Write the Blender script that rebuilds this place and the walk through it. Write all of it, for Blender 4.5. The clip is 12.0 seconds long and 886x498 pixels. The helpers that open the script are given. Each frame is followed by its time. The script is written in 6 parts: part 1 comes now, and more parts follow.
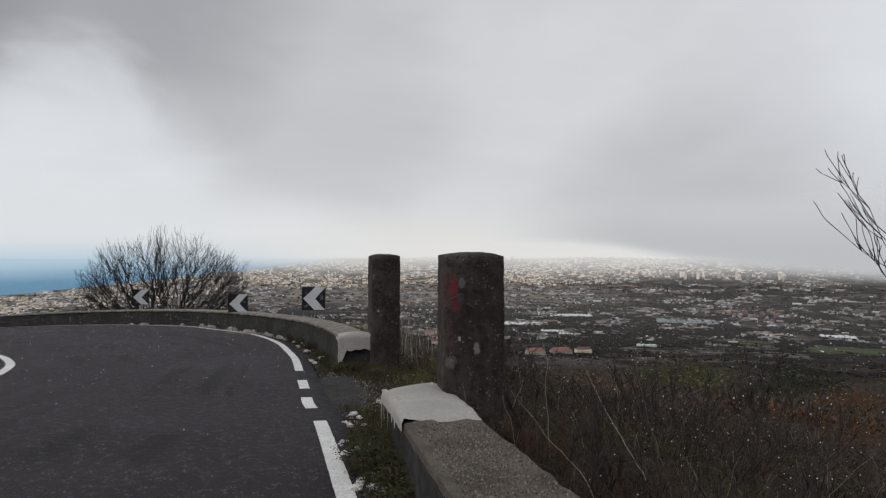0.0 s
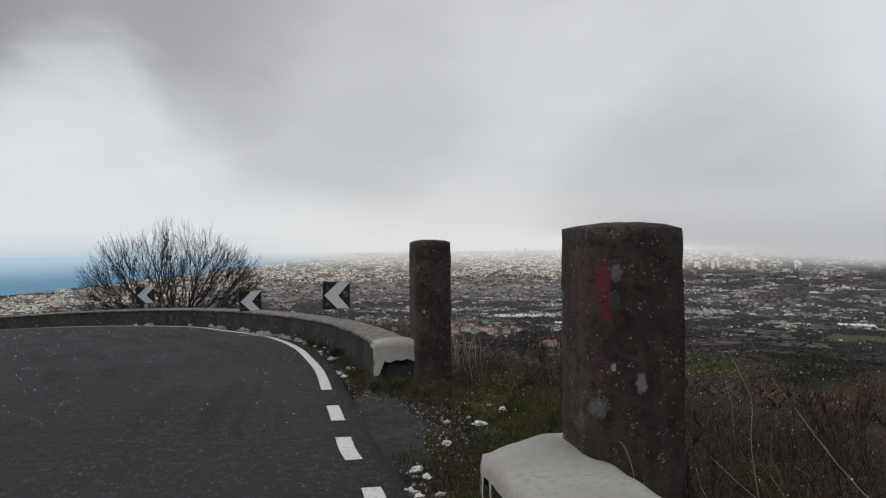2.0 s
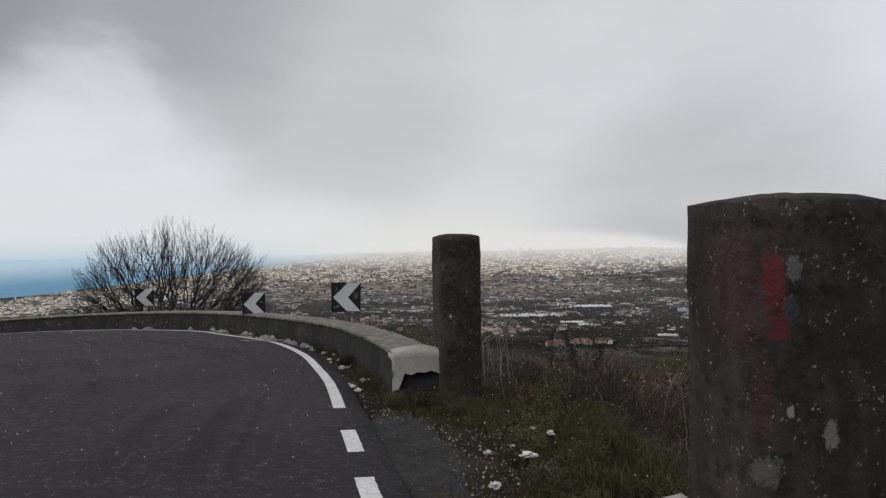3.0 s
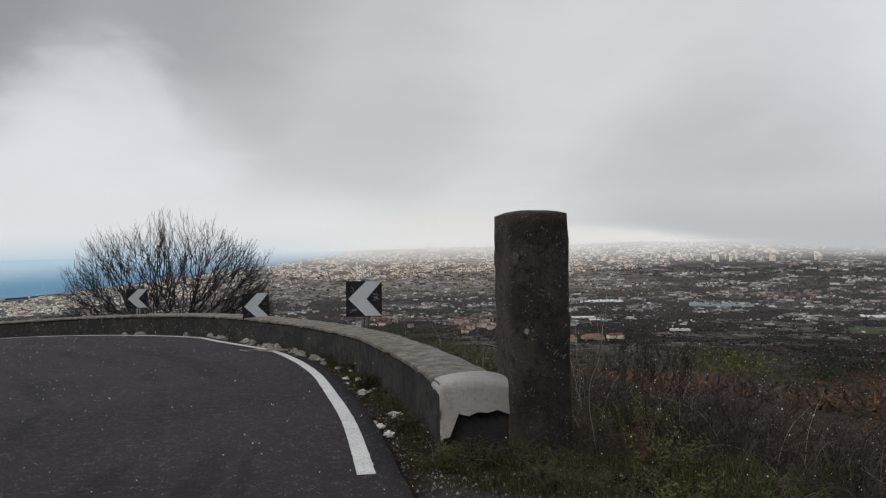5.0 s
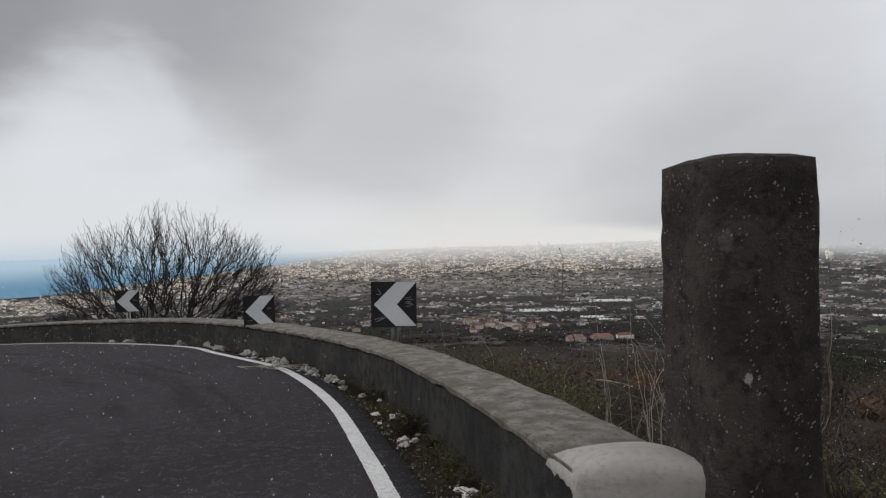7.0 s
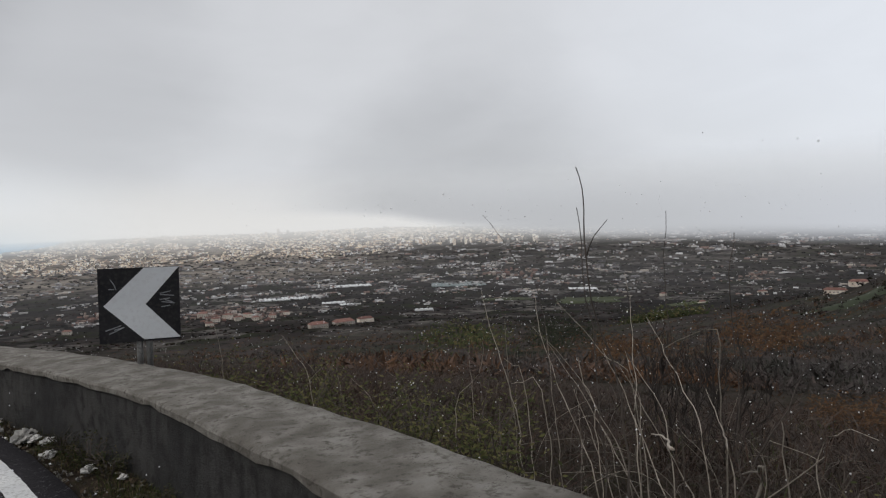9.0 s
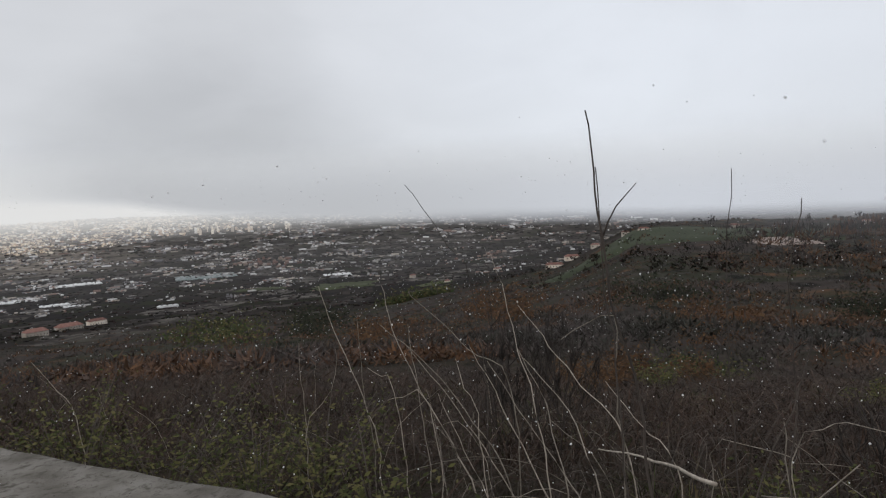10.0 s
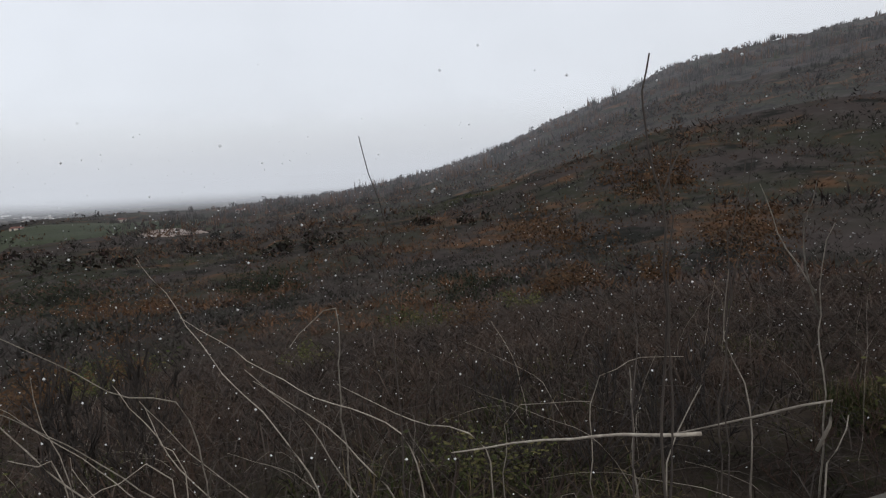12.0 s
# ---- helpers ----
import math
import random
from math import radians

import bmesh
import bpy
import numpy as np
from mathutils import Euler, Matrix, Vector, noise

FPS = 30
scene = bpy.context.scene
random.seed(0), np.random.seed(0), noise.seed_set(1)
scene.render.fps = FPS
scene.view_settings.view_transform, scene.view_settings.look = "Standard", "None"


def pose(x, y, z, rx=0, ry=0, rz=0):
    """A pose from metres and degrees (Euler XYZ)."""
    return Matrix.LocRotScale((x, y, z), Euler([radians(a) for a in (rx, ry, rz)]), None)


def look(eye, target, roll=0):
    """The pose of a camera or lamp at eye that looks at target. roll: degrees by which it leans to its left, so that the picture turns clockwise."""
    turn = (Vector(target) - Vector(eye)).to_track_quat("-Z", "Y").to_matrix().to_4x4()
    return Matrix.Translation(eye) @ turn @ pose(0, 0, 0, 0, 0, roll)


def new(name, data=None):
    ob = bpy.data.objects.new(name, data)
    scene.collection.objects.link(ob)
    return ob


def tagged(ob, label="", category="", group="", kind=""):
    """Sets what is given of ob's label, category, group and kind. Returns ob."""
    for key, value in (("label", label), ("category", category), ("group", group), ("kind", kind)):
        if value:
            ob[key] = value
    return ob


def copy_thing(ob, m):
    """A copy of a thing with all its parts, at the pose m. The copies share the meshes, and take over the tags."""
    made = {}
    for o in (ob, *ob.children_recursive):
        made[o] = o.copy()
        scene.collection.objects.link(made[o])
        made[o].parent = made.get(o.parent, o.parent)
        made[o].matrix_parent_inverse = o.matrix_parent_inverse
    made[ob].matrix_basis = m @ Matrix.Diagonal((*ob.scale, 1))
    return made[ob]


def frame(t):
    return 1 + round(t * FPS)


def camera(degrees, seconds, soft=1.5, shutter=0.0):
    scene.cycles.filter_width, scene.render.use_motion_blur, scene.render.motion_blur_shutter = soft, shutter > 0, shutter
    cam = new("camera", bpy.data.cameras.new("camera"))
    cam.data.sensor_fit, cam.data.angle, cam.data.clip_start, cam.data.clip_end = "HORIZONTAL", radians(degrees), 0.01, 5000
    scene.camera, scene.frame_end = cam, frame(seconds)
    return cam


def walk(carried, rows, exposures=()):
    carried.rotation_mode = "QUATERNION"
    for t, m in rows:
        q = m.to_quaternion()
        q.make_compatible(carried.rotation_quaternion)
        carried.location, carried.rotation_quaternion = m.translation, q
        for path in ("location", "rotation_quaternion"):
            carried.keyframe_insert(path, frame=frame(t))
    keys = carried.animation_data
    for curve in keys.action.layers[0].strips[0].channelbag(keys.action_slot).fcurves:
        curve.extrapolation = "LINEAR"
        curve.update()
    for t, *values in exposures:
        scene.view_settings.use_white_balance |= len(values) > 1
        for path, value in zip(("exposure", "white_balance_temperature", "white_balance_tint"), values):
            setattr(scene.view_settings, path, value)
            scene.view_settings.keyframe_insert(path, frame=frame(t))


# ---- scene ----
cam = camera(68.5, 12.0, soft=1.25)
PATH = [
    (0, (2.785, 4.256, 1.757), (2.746, 6.255, 1.769), 0.2),
    (0.5, (2.629, 4.831, 1.726), (2.584, 6.83, 1.731), 0.0),
    (1, (2.446, 5.392, 1.693), (2.395, 7.391, 1.684), -0.3),
    (1.5, (2.261, 5.956, 1.677), (2.189, 7.954, 1.667), -0.4),
    (2, (2.085, 6.519, 1.646), (2.008, 8.517, 1.637), -0.6),
    (2.5, (1.933, 7.083, 1.622), (1.849, 9.081, 1.613), -0.7),
    (3, (1.766, 7.636, 1.591), (1.674, 9.633, 1.582), -0.9),
    (5, (1.171, 9.996, 1.491), (1.049, 11.992, 1.471), -1.4),
    (5.5, (1.029, 10.579, 1.475), (0.901, 12.575, 1.455), -1.4),
    (6, (0.839, 11.179, 1.449), (0.706, 13.174, 1.428), -1.5),
    (6.5, (0.644, 11.776, 1.396), (0.504, 13.771, 1.376), -1.5),
    (7, (0.452, 12.332, 1.379), (0.305, 14.327, 1.358), -1.5),
    (7.5, (0.322, 12.876, 1.337), (0.319, 14.876, 1.302), -1.7),
    (7.7, (0.284, 13.068, 1.317), (0.447, 15.061, 1.273), -1.6),
    (9.3, (-0.222, 15.426, 1.151), (0.534, 17.275, 1.043), -2.5),
    (9.5, (-0.247, 15.592, 1.157), (0.633, 17.383, 1.031), -2.8),
    (10, (-0.302, 15.991, 1.137), (0.974, 17.523, 0.981), -2.7),
    (10.5, (-0.326, 16.362, 1.139), (1.324, 17.476, 0.94), -3.6),
    (11, (-0.324, 16.751, 1.117), (1.514, 17.506, 0.894), -3.3),
    (11.5, (-0.372, 17.079, 1.121), (1.547, 17.591, 0.883), -3.2),
    (12, (-0.403, 17.369, 1.123), (1.58, 17.358, 0.862), -2.6),
]
walk(cam, [(t, look(eye, target, roll)) for t, eye, target, roll in PATH], [(0, 0, 6500, 10), (7.7, 0, 6500, 10), (10, 0.02, 6420, 10), (12, 0.07, 6390, 10)])

# ---- world and light ----
world = bpy.data.worlds.new("sky")
scene.world = world
world.use_nodes = True


def node(tree, kind, **values):
    n = tree.nodes.new(kind)
    for key, value in values.items():
        n.inputs[key].default_value = value
    return n


def math_node(tree, op, a, b=None, clamp=False):
    n = tree.nodes.new("ShaderNodeMath")
    n.operation, n.use_clamp = op, clamp
    for i, v in enumerate((a, b)):
        if v is None:
            continue
        if isinstance(v, (int, float)):
            n.inputs[i].default_value = v
        else:
            tree.links.new(v, n.inputs[i])
    return n.outputs[0]


def smooth_range(tree, value, lo, hi, out_lo=0.0, out_hi=1.0):
    n = tree.nodes.new("ShaderNodeMapRange")
    n.interpolation_type = "SMOOTHSTEP"
    tree.links.new(value, n.inputs[0])
    for i, v in zip((1, 2, 3, 4), (lo, hi, out_lo, out_hi)):
        n.inputs[i].default_value = v
    return n.outputs[0]


def mix_colour(tree, fac, a, b, blend="MIX"):
    n = tree.nodes.new("ShaderNodeMix")
    n.data_type, n.blend_type = "RGBA", blend
    for sock, v in ((n.inputs[0], fac), (n.inputs[6], a), (n.inputs[7], b)):
        if isinstance(v, (int, float)):
            sock.default_value = v
        elif isinstance(v, tuple):
            sock.default_value = (*v[:3], 1)
        else:
            tree.links.new(v, sock)
    return n.outputs[2]


def heading(az, el):
    a, e = radians(az), radians(el)
    return (math.sin(a) * math.cos(e), math.cos(a) * math.cos(e), math.sin(e))


def build_sky():
    tree = world.node_tree
    tree.nodes.clear()
    out = tree.nodes.new("ShaderNodeOutputWorld")
    bg = tree.nodes.new("ShaderNodeBackground")
    sky = tree.nodes.new("ShaderNodeTexSky")
    sky.sky_type, sky.sun_disc = "NISHITA", False
    sky.sun_elevation, sky.sun_rotation = radians(40), radians(-120)
    coord = tree.nodes.new("ShaderNodeTexCoord")
    stretch = tree.nodes.new("ShaderNodeMapping")
    stretch.inputs["Scale"].default_value = (1.0, 1.0, 2.2)
    tree.links.new(coord.outputs["Generated"], stretch.inputs["Vector"])

    def cloud_noise(scale, detail, shift):
        n = node(tree, "ShaderNodeTexNoise", Scale=scale, Detail=detail, Roughness=0.5, Distortion=0.5)
        m = tree.nodes.new("ShaderNodeMapping")
        m.inputs["Location"].default_value = shift
        tree.links.new(stretch.outputs[0], m.inputs["Vector"])
        tree.links.new(m.outputs[0], n.inputs["Vector"])
        return n.outputs["Fac"]

    def blob(az, el, inner, outer):
        dot = tree.nodes.new("ShaderNodeVectorMath")
        dot.operation = "DOT_PRODUCT"
        dot.inputs[1].default_value = heading(az, el)
        tree.links.new(coord.outputs["Generated"], dot.inputs[0])
        wobble = math_node(tree, "ADD", dot.outputs["Value"], math_node(tree, "MULTIPLY", math_node(tree, "SUBTRACT", cloud_noise(4, 5, (az, 3, 1)), 0.5), 0.035))
        return smooth_range(tree, wobble, math.cos(radians(outer)), math.cos(radians(inner)))

    big = smooth_range(tree, cloud_noise(1.6, 5, (0.3, 0.1, 0.7)), 0.3, 0.7)
    fine = cloud_noise(6, 6, (2, 5, 1))
    cloud = mix_colour(tree, big, SKY_GREY, SKY_LIGHT)
    cloud = mix_colour(tree, math_node(tree, "MULTIPLY", blob(-29, 24, 0, 19), 0.75), cloud, SKY_DEEP)
    cloud = mix_colour(tree, math_node(tree, "MULTIPLY", blob(-43, 17, 2, 12), 0.9), cloud, SKY_DEEP)
    cloud = mix_colour(tree, math_node(tree, "MULTIPLY", blob(-12, 14, 0, 16), 0.33), cloud, SKY_DARK)
    cloud = mix_colour(tree, math_node(tree, "MULTIPLY", blob(-30, 5, 1, 12), 0.85), cloud, SKY_BRIGHT)
    cloud = mix_colour(tree, math_node(tree, "MULTIPLY", blob(22, 0, 2, 17), 0.45), cloud, SKY_DARK)
    cloud = mix_colour(tree, math_node(tree, "MULTIPLY", blob(80, 18, 20, 58), 0.95), cloud, SKY_COOL)
    cloud = mix_colour(tree, math_node(tree, "MULTIPLY", math_node(tree, "SUBTRACT", fine, 0.4), 0.25, True), cloud, SKY_DARK)
    clear = mix_colour(tree, 1.0, sky.outputs[0], (0.08, 0.08, 0.08), "MULTIPLY")
    total = mix_colour(tree, 0.94, clear, cloud)
    tree.links.new(total, bg.inputs["Color"])
    bg.inputs["Strength"].default_value = 1.0
    tree.links.new(bg.outputs[0], out.inputs["Surface"])


SKY_DARK, SKY_GREY = (0.36, 0.365, 0.38), (0.63, 0.64, 0.66)
SKY_LIGHT, SKY_BRIGHT = (0.71, 0.72, 0.745), (0.76, 0.79, 0.82)
SKY_DEEP = (0.29, 0.29, 0.31)
SKY_COOL = (0.8, 0.83, 0.88)
build_sky()

sun_data = bpy.data.lights.new("sun", "SUN")
sun_data.energy, sun_data.angle, sun_data.color = 0.8, radians(20), (1.0, 0.95, 0.88)
sun = new("sun", sun_data)
sun.matrix_world = look(Vector(heading(-120, 40)) * 50, (0, 0, 0))


# ---- materials ----
def material(name, colours, scale=2.0, fine=30.0, rough=0.85, bump=0.3, bump_scale=60.0, spots=None, streaks=None, metal=0.0, vary=0.0, island=False):
    """A surface of mottled colour at two scales. spots: (scale, size, colour); streaks: (strength, colour), upright stains."""
    m = bpy.data.materials.new(name)
    m.use_nodes = True
    t = m.node_tree
    bsdf = t.nodes["Principled BSDF"]
    coord = t.nodes.new("ShaderNodeTexCoord").outputs["Object"]

    def noise_at(s, detail=5, rough_=0.6, source=None):
        n = node(t, "ShaderNodeTexNoise", Scale=s, Detail=detail, Roughness=rough_)
        t.links.new(source or coord, n.inputs["Vector"])
        return n.outputs["Fac"]

    colour = mix_colour(t, smooth_range(t, noise_at(scale), 0.35, 0.65), colours[0], colours[1])
    if len(colours) > 2:
        colour = mix_colour(t, smooth_range(t, noise_at(fine), 0.45, 0.7), colour, colours[2])
    if streaks:
        squeeze = t.nodes.new("ShaderNodeMapping")
        squeeze.inputs["Scale"].default_value = (9, 9, 0.6)
        t.links.new(coord, squeeze.inputs["Vector"])
        s = noise_at(1.0, 4, 0.6, squeeze.outputs[0])
        colour = mix_colour(t, math_node(t, "MULTIPLY", smooth_range(t, s, 0.45, 0.7), streaks[0]), colour, streaks[1])
    if spots:
        v = node(t, "ShaderNodeTexVoronoi", Scale=spots[0])
        warp = mix_colour(t, 0.06, coord, noise_at(spots[0] * 0.7))
        t.links.new(warp, v.inputs["Vector"])
        keep = smooth_range(t, noise_at(spots[0] * 0.23), 0.5, 0.6)
        dot = smooth_range(t, v.outputs["Distance"], spots[1], spots[1] * 0.7)
        colour = mix_colour(t, math_node(t, "MULTIPLY", dot, keep), colour, spots[2])
    if vary:
        src = t.nodes.new("ShaderNodeNewGeometry").outputs["Random Per Island"] if island else t.nodes.new("ShaderNodeObjectInfo").outputs["Random"]
        tone = node(t, "ShaderNodeHueSaturation")
        t.links.new(math_node(t, "ADD", math_node(t, "MULTIPLY", src, vary), 1 - vary / 2), tone.inputs["Value"])
        t.links.new(colour, tone.inputs["Color"])
        colour = tone.outputs[0]
    t.links.new(colour, bsdf.inputs["Base Color"])
    bsdf.inputs["Roughness"].default_value = rough
    bsdf.inputs["Metallic"].default_value = metal
    bsdf.inputs["Specular IOR Level"].default_value = 0.25
    if bump:
        b = node(t, "ShaderNodeBump", Strength=bump, Distance=0.02)
        t.links.new(math_node(t, "ADD", noise_at(bump_scale, 6, 0.7), noise_at(bump_scale * 0.15)), b.inputs["Height"])
        t.links.new(b.outputs[0], bsdf.inputs["Normal"])
    return m


def palette(name, colours, rough=0.9, patches=None):
    """Each separate piece of one mesh takes a colour of its own. patches: (scale, amount, colours) that drift over the land."""
    m = bpy.data.materials.new(name)
    m.use_nodes = True
    t = m.node_tree
    ramp = t.nodes.new("ShaderNodeValToRGB")
    ramp.color_ramp.interpolation = "CONSTANT"
    els = ramp.color_ramp.elements
    while len(els) < len(colours):
        els.new(0.5)
    for i, c in enumerate(colours):
        els[i].position, els[i].color = i / len(colours), (*c, 1)
    t.links.new(t.nodes.new("ShaderNodeNewGeometry").outputs["Random Per Island"], ramp.inputs[0])
    colour = ramp.outputs[0]
    if patches:
        drift = node(t, "ShaderNodeTexNoise", Scale=patches[0], Detail=4, Roughness=0.55)
        t.links.new(t.nodes.new("ShaderNodeNewGeometry").outputs["Position"], drift.inputs["Vector"])
        wash = t.nodes.new("ShaderNodeValToRGB")
        els = wash.color_ramp.elements
        while len(els) < len(patches[2]):
            els.new(0.5)
        for i, c in enumerate(patches[2]):
            els[i].position, els[i].color = 0.32 + 0.36 * i / (len(patches[2]) - 1), (*c, 1)
        t.links.new(drift.outputs["Fac"], wash.inputs[0])
        colour = mix_colour(t, patches[1], colour, wash.outputs[0])
        grain = node(t, "ShaderNodeTexNoise", Scale=patches[0] * 14, Detail=3)
        t.links.new(t.nodes.new("ShaderNodeNewGeometry").outputs["Position"], grain.inputs["Vector"])
        tone = node(t, "ShaderNodeHueSaturation")
        t.links.new(smooth_range(t, grain.outputs["Fac"], 0.3, 0.7, 0.7, 1.3), tone.inputs["Value"])
        t.links.new(colour, tone.inputs["Color"])
        colour = tone.outputs[0]
    t.links.new(colour, t.nodes["Principled BSDF"].inputs["Base Color"])
    t.nodes["Principled BSDF"].inputs["Roughness"].default_value = rough
    t.nodes["Principled BSDF"].inputs["Specular IOR Level"].default_value = 0.05
    return m


M_ASPHALT = material("asphalt", ((0.04147, 0.03616, 0.04147), (0.05605, 0.04882, 0.05548), (0.02441, 0.02124, 0.02441)), 0.45, 75, 0.9, 1.0, 160, spots=(55, 0.36, (0.2294, 0.2249, 0.2294)))


def wear_tracks(mat, lanes):
    """Darker polished wheel tracks along the lanes, uneven and broken."""
    t = mat.node_tree
    sock = t.nodes["Principled BSDF"].inputs["Base Color"]
    under = sock.links[0].from_socket
    split = t.nodes.new("ShaderNodeSeparateXYZ")
    t.links.new(t.nodes.new("ShaderNodeTexCoord").outputs["UV"], split.inputs[0])
    n = node(t, "ShaderNodeTexNoise", Scale=0.5, Detail=3)
    t.links.new(t.nodes.new("ShaderNodeTexCoord").outputs["Object"], n.inputs["Vector"])
    across = math_node(t, "ADD", split.outputs["X"], math_node(t, "MULTIPLY", math_node(t, "SUBTRACT", n.outputs["Fac"], 0.5), 0.1))
    total = 0.0
    for lane, half in lanes:
        off = math_node(t, "ABSOLUTE", math_node(t, "SUBTRACT", across, lane))
        band = smooth_range(t, off, half, half * 0.2)
        total = math_node(t, "MAXIMUM", band, total)
    breaks = smooth_range(t, n.outputs["Fac"], 0.4, 0.6)
    t.links.new(mix_colour(t, math_node(t, "MULTIPLY", math_node(t, "MULTIPLY", total, breaks), 0.42), under, (0.014, 0.013, 0.014)), sock)


wear_tracks(M_ASPHALT, ((0.22, 0.04), (0.36, 0.03), (0.58, 0.035), (0.72, 0.04), (0.78, 0.015)))
M_PATCH = material("old asphalt", ((0.034, 0.031, 0.031), (0.056, 0.052, 0.05), (0.02, 0.018, 0.018)), 2.5, 40, 0.95, 1.0, 120, spots=(60, 0.4, (0.15, 0.145, 0.14)))
M_LINE = material("road paint", ((0.62, 0.62, 0.62), (0.72, 0.72, 0.71), (0.42, 0.41, 0.4)), 3, 45, 0.7, 0.3, 150)
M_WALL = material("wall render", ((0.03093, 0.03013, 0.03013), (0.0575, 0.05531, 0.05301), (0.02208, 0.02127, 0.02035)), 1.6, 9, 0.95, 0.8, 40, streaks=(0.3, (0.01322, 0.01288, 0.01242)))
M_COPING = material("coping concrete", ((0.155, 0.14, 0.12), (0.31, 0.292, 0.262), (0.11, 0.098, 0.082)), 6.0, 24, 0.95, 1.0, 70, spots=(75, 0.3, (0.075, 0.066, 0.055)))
M_ROUGH_COPING = material("pebbled concrete", ((0.13, 0.11, 0.095), (0.2, 0.175, 0.15), (0.06, 0.052, 0.045)), 3.0, 90, 0.95, 1.0, 130, spots=(170, 0.36, (0.22, 0.19, 0.165)))
M_CEMENT = material("smooth cement", ((0.34, 0.327, 0.306), (0.4, 0.388, 0.364), (0.31, 0.298, 0.277)), 2.2, 30, 0.9, 0.35, 30)
PILLAR_TONES = ((0.042, 0.034, 0.031), (0.078, 0.065, 0.058), (0.026, 0.023, 0.021))
M_PILLAR = material("pillar stone", PILLAR_TONES, 3.0, 16, 0.95, 1.0, 35, spots=(44, 0.26, (0.3, 0.28, 0.26)), streaks=(0.5, (0.03, 0.026, 0.024)))
M_BLACK = material("sign black", ((0.012, 0.012, 0.015), (0.022, 0.022, 0.025), (0.035, 0.035, 0.036)), 4, 40, 0.5, 0.05, 80)
M_WHITE = material("sign white sheeting", ((0.63, 0.66, 0.69), (0.67, 0.7, 0.73), (0.6, 0.62, 0.65)), 3, 30, 0.55, 0.05, 80)
M_INK = material("marker scrawl", ((0.3, 0.31, 0.33), (0.22, 0.23, 0.25)), 20, 50, 0.7, 0)
M_STEEL = material("galvanised steel", ((0.32, 0.33, 0.34), (0.42, 0.43, 0.44), (0.24, 0.24, 0.24)), 8, 60, 0.5, 0.1, 90, metal=0.6)
M_BUSH = material("bare bush bark", ((0.034, 0.029, 0.027), (0.052, 0.044, 0.04)), 5, 30, 0.9, 0.2, 60)
M_TWIG = material("pale dry stem", ((0.3, 0.265, 0.22), (0.22, 0.19, 0.16), (0.38, 0.34, 0.29)), 6, 40, 0.85, 0.2, 90, vary=0.7)
M_DARK_TWIG = material("dark stem", ((0.06, 0.05, 0.045), (0.09, 0.075, 0.065)), 6, 40, 0.85, 0.2, 90)
M_DRY = palette("dry scrub", ((0.05194, 0.04154, 0.03644), (0.07388, 0.06228, 0.05423), (0.03502, 0.02871, 0.02583), (0.1341, 0.116, 0.1017), (0.05441, 0.0371, 0.0308), (0.04409, 0.03719, 0.03309)), patches=(0.3, 0.6, ((0.02343, 0.02235, 0.01772), (0.04115, 0.03129, 0.02841), (0.03016, 0.02546, 0.02319), (0.06796, 0.04307, 0.03039), (0.03488, 0.02798, 0.02569), (0.03222, 0.03222, 0.02122))))
M_GRASS = palette("verge grass", ((0.0428, 0.0547, 0.0214), (0.0595, 0.0666, 0.0262), (0.101, 0.0892, 0.0416), (0.0595, 0.05, 0.0309), (0.143, 0.113, 0.0714), (0.0536, 0.0405, 0.0286), (0.0333, 0.0428, 0.0167)))
M_WOODS = palette("bare woods", ((0.06, 0.053, 0.05), (0.07, 0.06, 0.054), (0.048, 0.048, 0.045), (0.075, 0.061, 0.048), (0.048, 0.053, 0.035), (0.1, 0.096, 0.09)), patches=(0.02, 0.8, ((0.018, 0.02, 0.017), (0.062, 0.054, 0.054), (0.03, 0.032, 0.026), (0.076, 0.062, 0.06), (0.125, 0.062, 0.03), (0.048, 0.04, 0.042), (0.09, 0.08, 0.08), (0.056, 0.066, 0.026))))
M_TREES = palette("plain trees", ((0.0187, 0.0186, 0.0139), (0.0267, 0.0228, 0.0167), (0.032, 0.0208, 0.0196), (0.0161, 0.0145, 0.0139)))
M_TOWN = palette("town walls", ((0.3, 0.29, 0.28), (0.2, 0.19, 0.185), (0.38, 0.37, 0.365), (0.22, 0.155, 0.135), (0.14, 0.135, 0.135), (0.36, 0.32, 0.28), (0.11, 0.1, 0.1), (0.56, 0.555, 0.56), (0.1, 0.095, 0.1), (0.17, 0.165, 0.175)))
# the brightest tones carry the far city's patch of sunlight in their colour
M_SUNLIT_CITY = palette("city walls with painted sun", ((0.9, 0.82, 0.7), (0.42, 0.36, 0.31), (0.92, 0.9, 0.87), (0.6, 0.46, 0.36), (0.2, 0.185, 0.175), (0.88, 0.76, 0.6), (0.3, 0.27, 0.25), (0.72, 0.62, 0.52), (0.14, 0.135, 0.13)))
M_BRICKRED = palette("red village", ((0.17, 0.1, 0.085), (0.25, 0.2, 0.17), (0.12, 0.08, 0.07), (0.36, 0.32, 0.29), (0.2, 0.14, 0.12), (0.09, 0.08, 0.075)))
M_WEED = palette("weed leaves", ((0.044, 0.056, 0.024), (0.06, 0.07, 0.03), (0.08, 0.076, 0.034), (0.05, 0.044, 0.027), (0.033, 0.045, 0.021), (0.11, 0.094, 0.044)))
M_SHRUB = palette("shrub leaves", ((0.0685, 0.07366, 0.03086), (0.09621, 0.09474, 0.03865), (0.04453, 0.05043, 0.02312), (0.12, 0.109, 0.05065)))
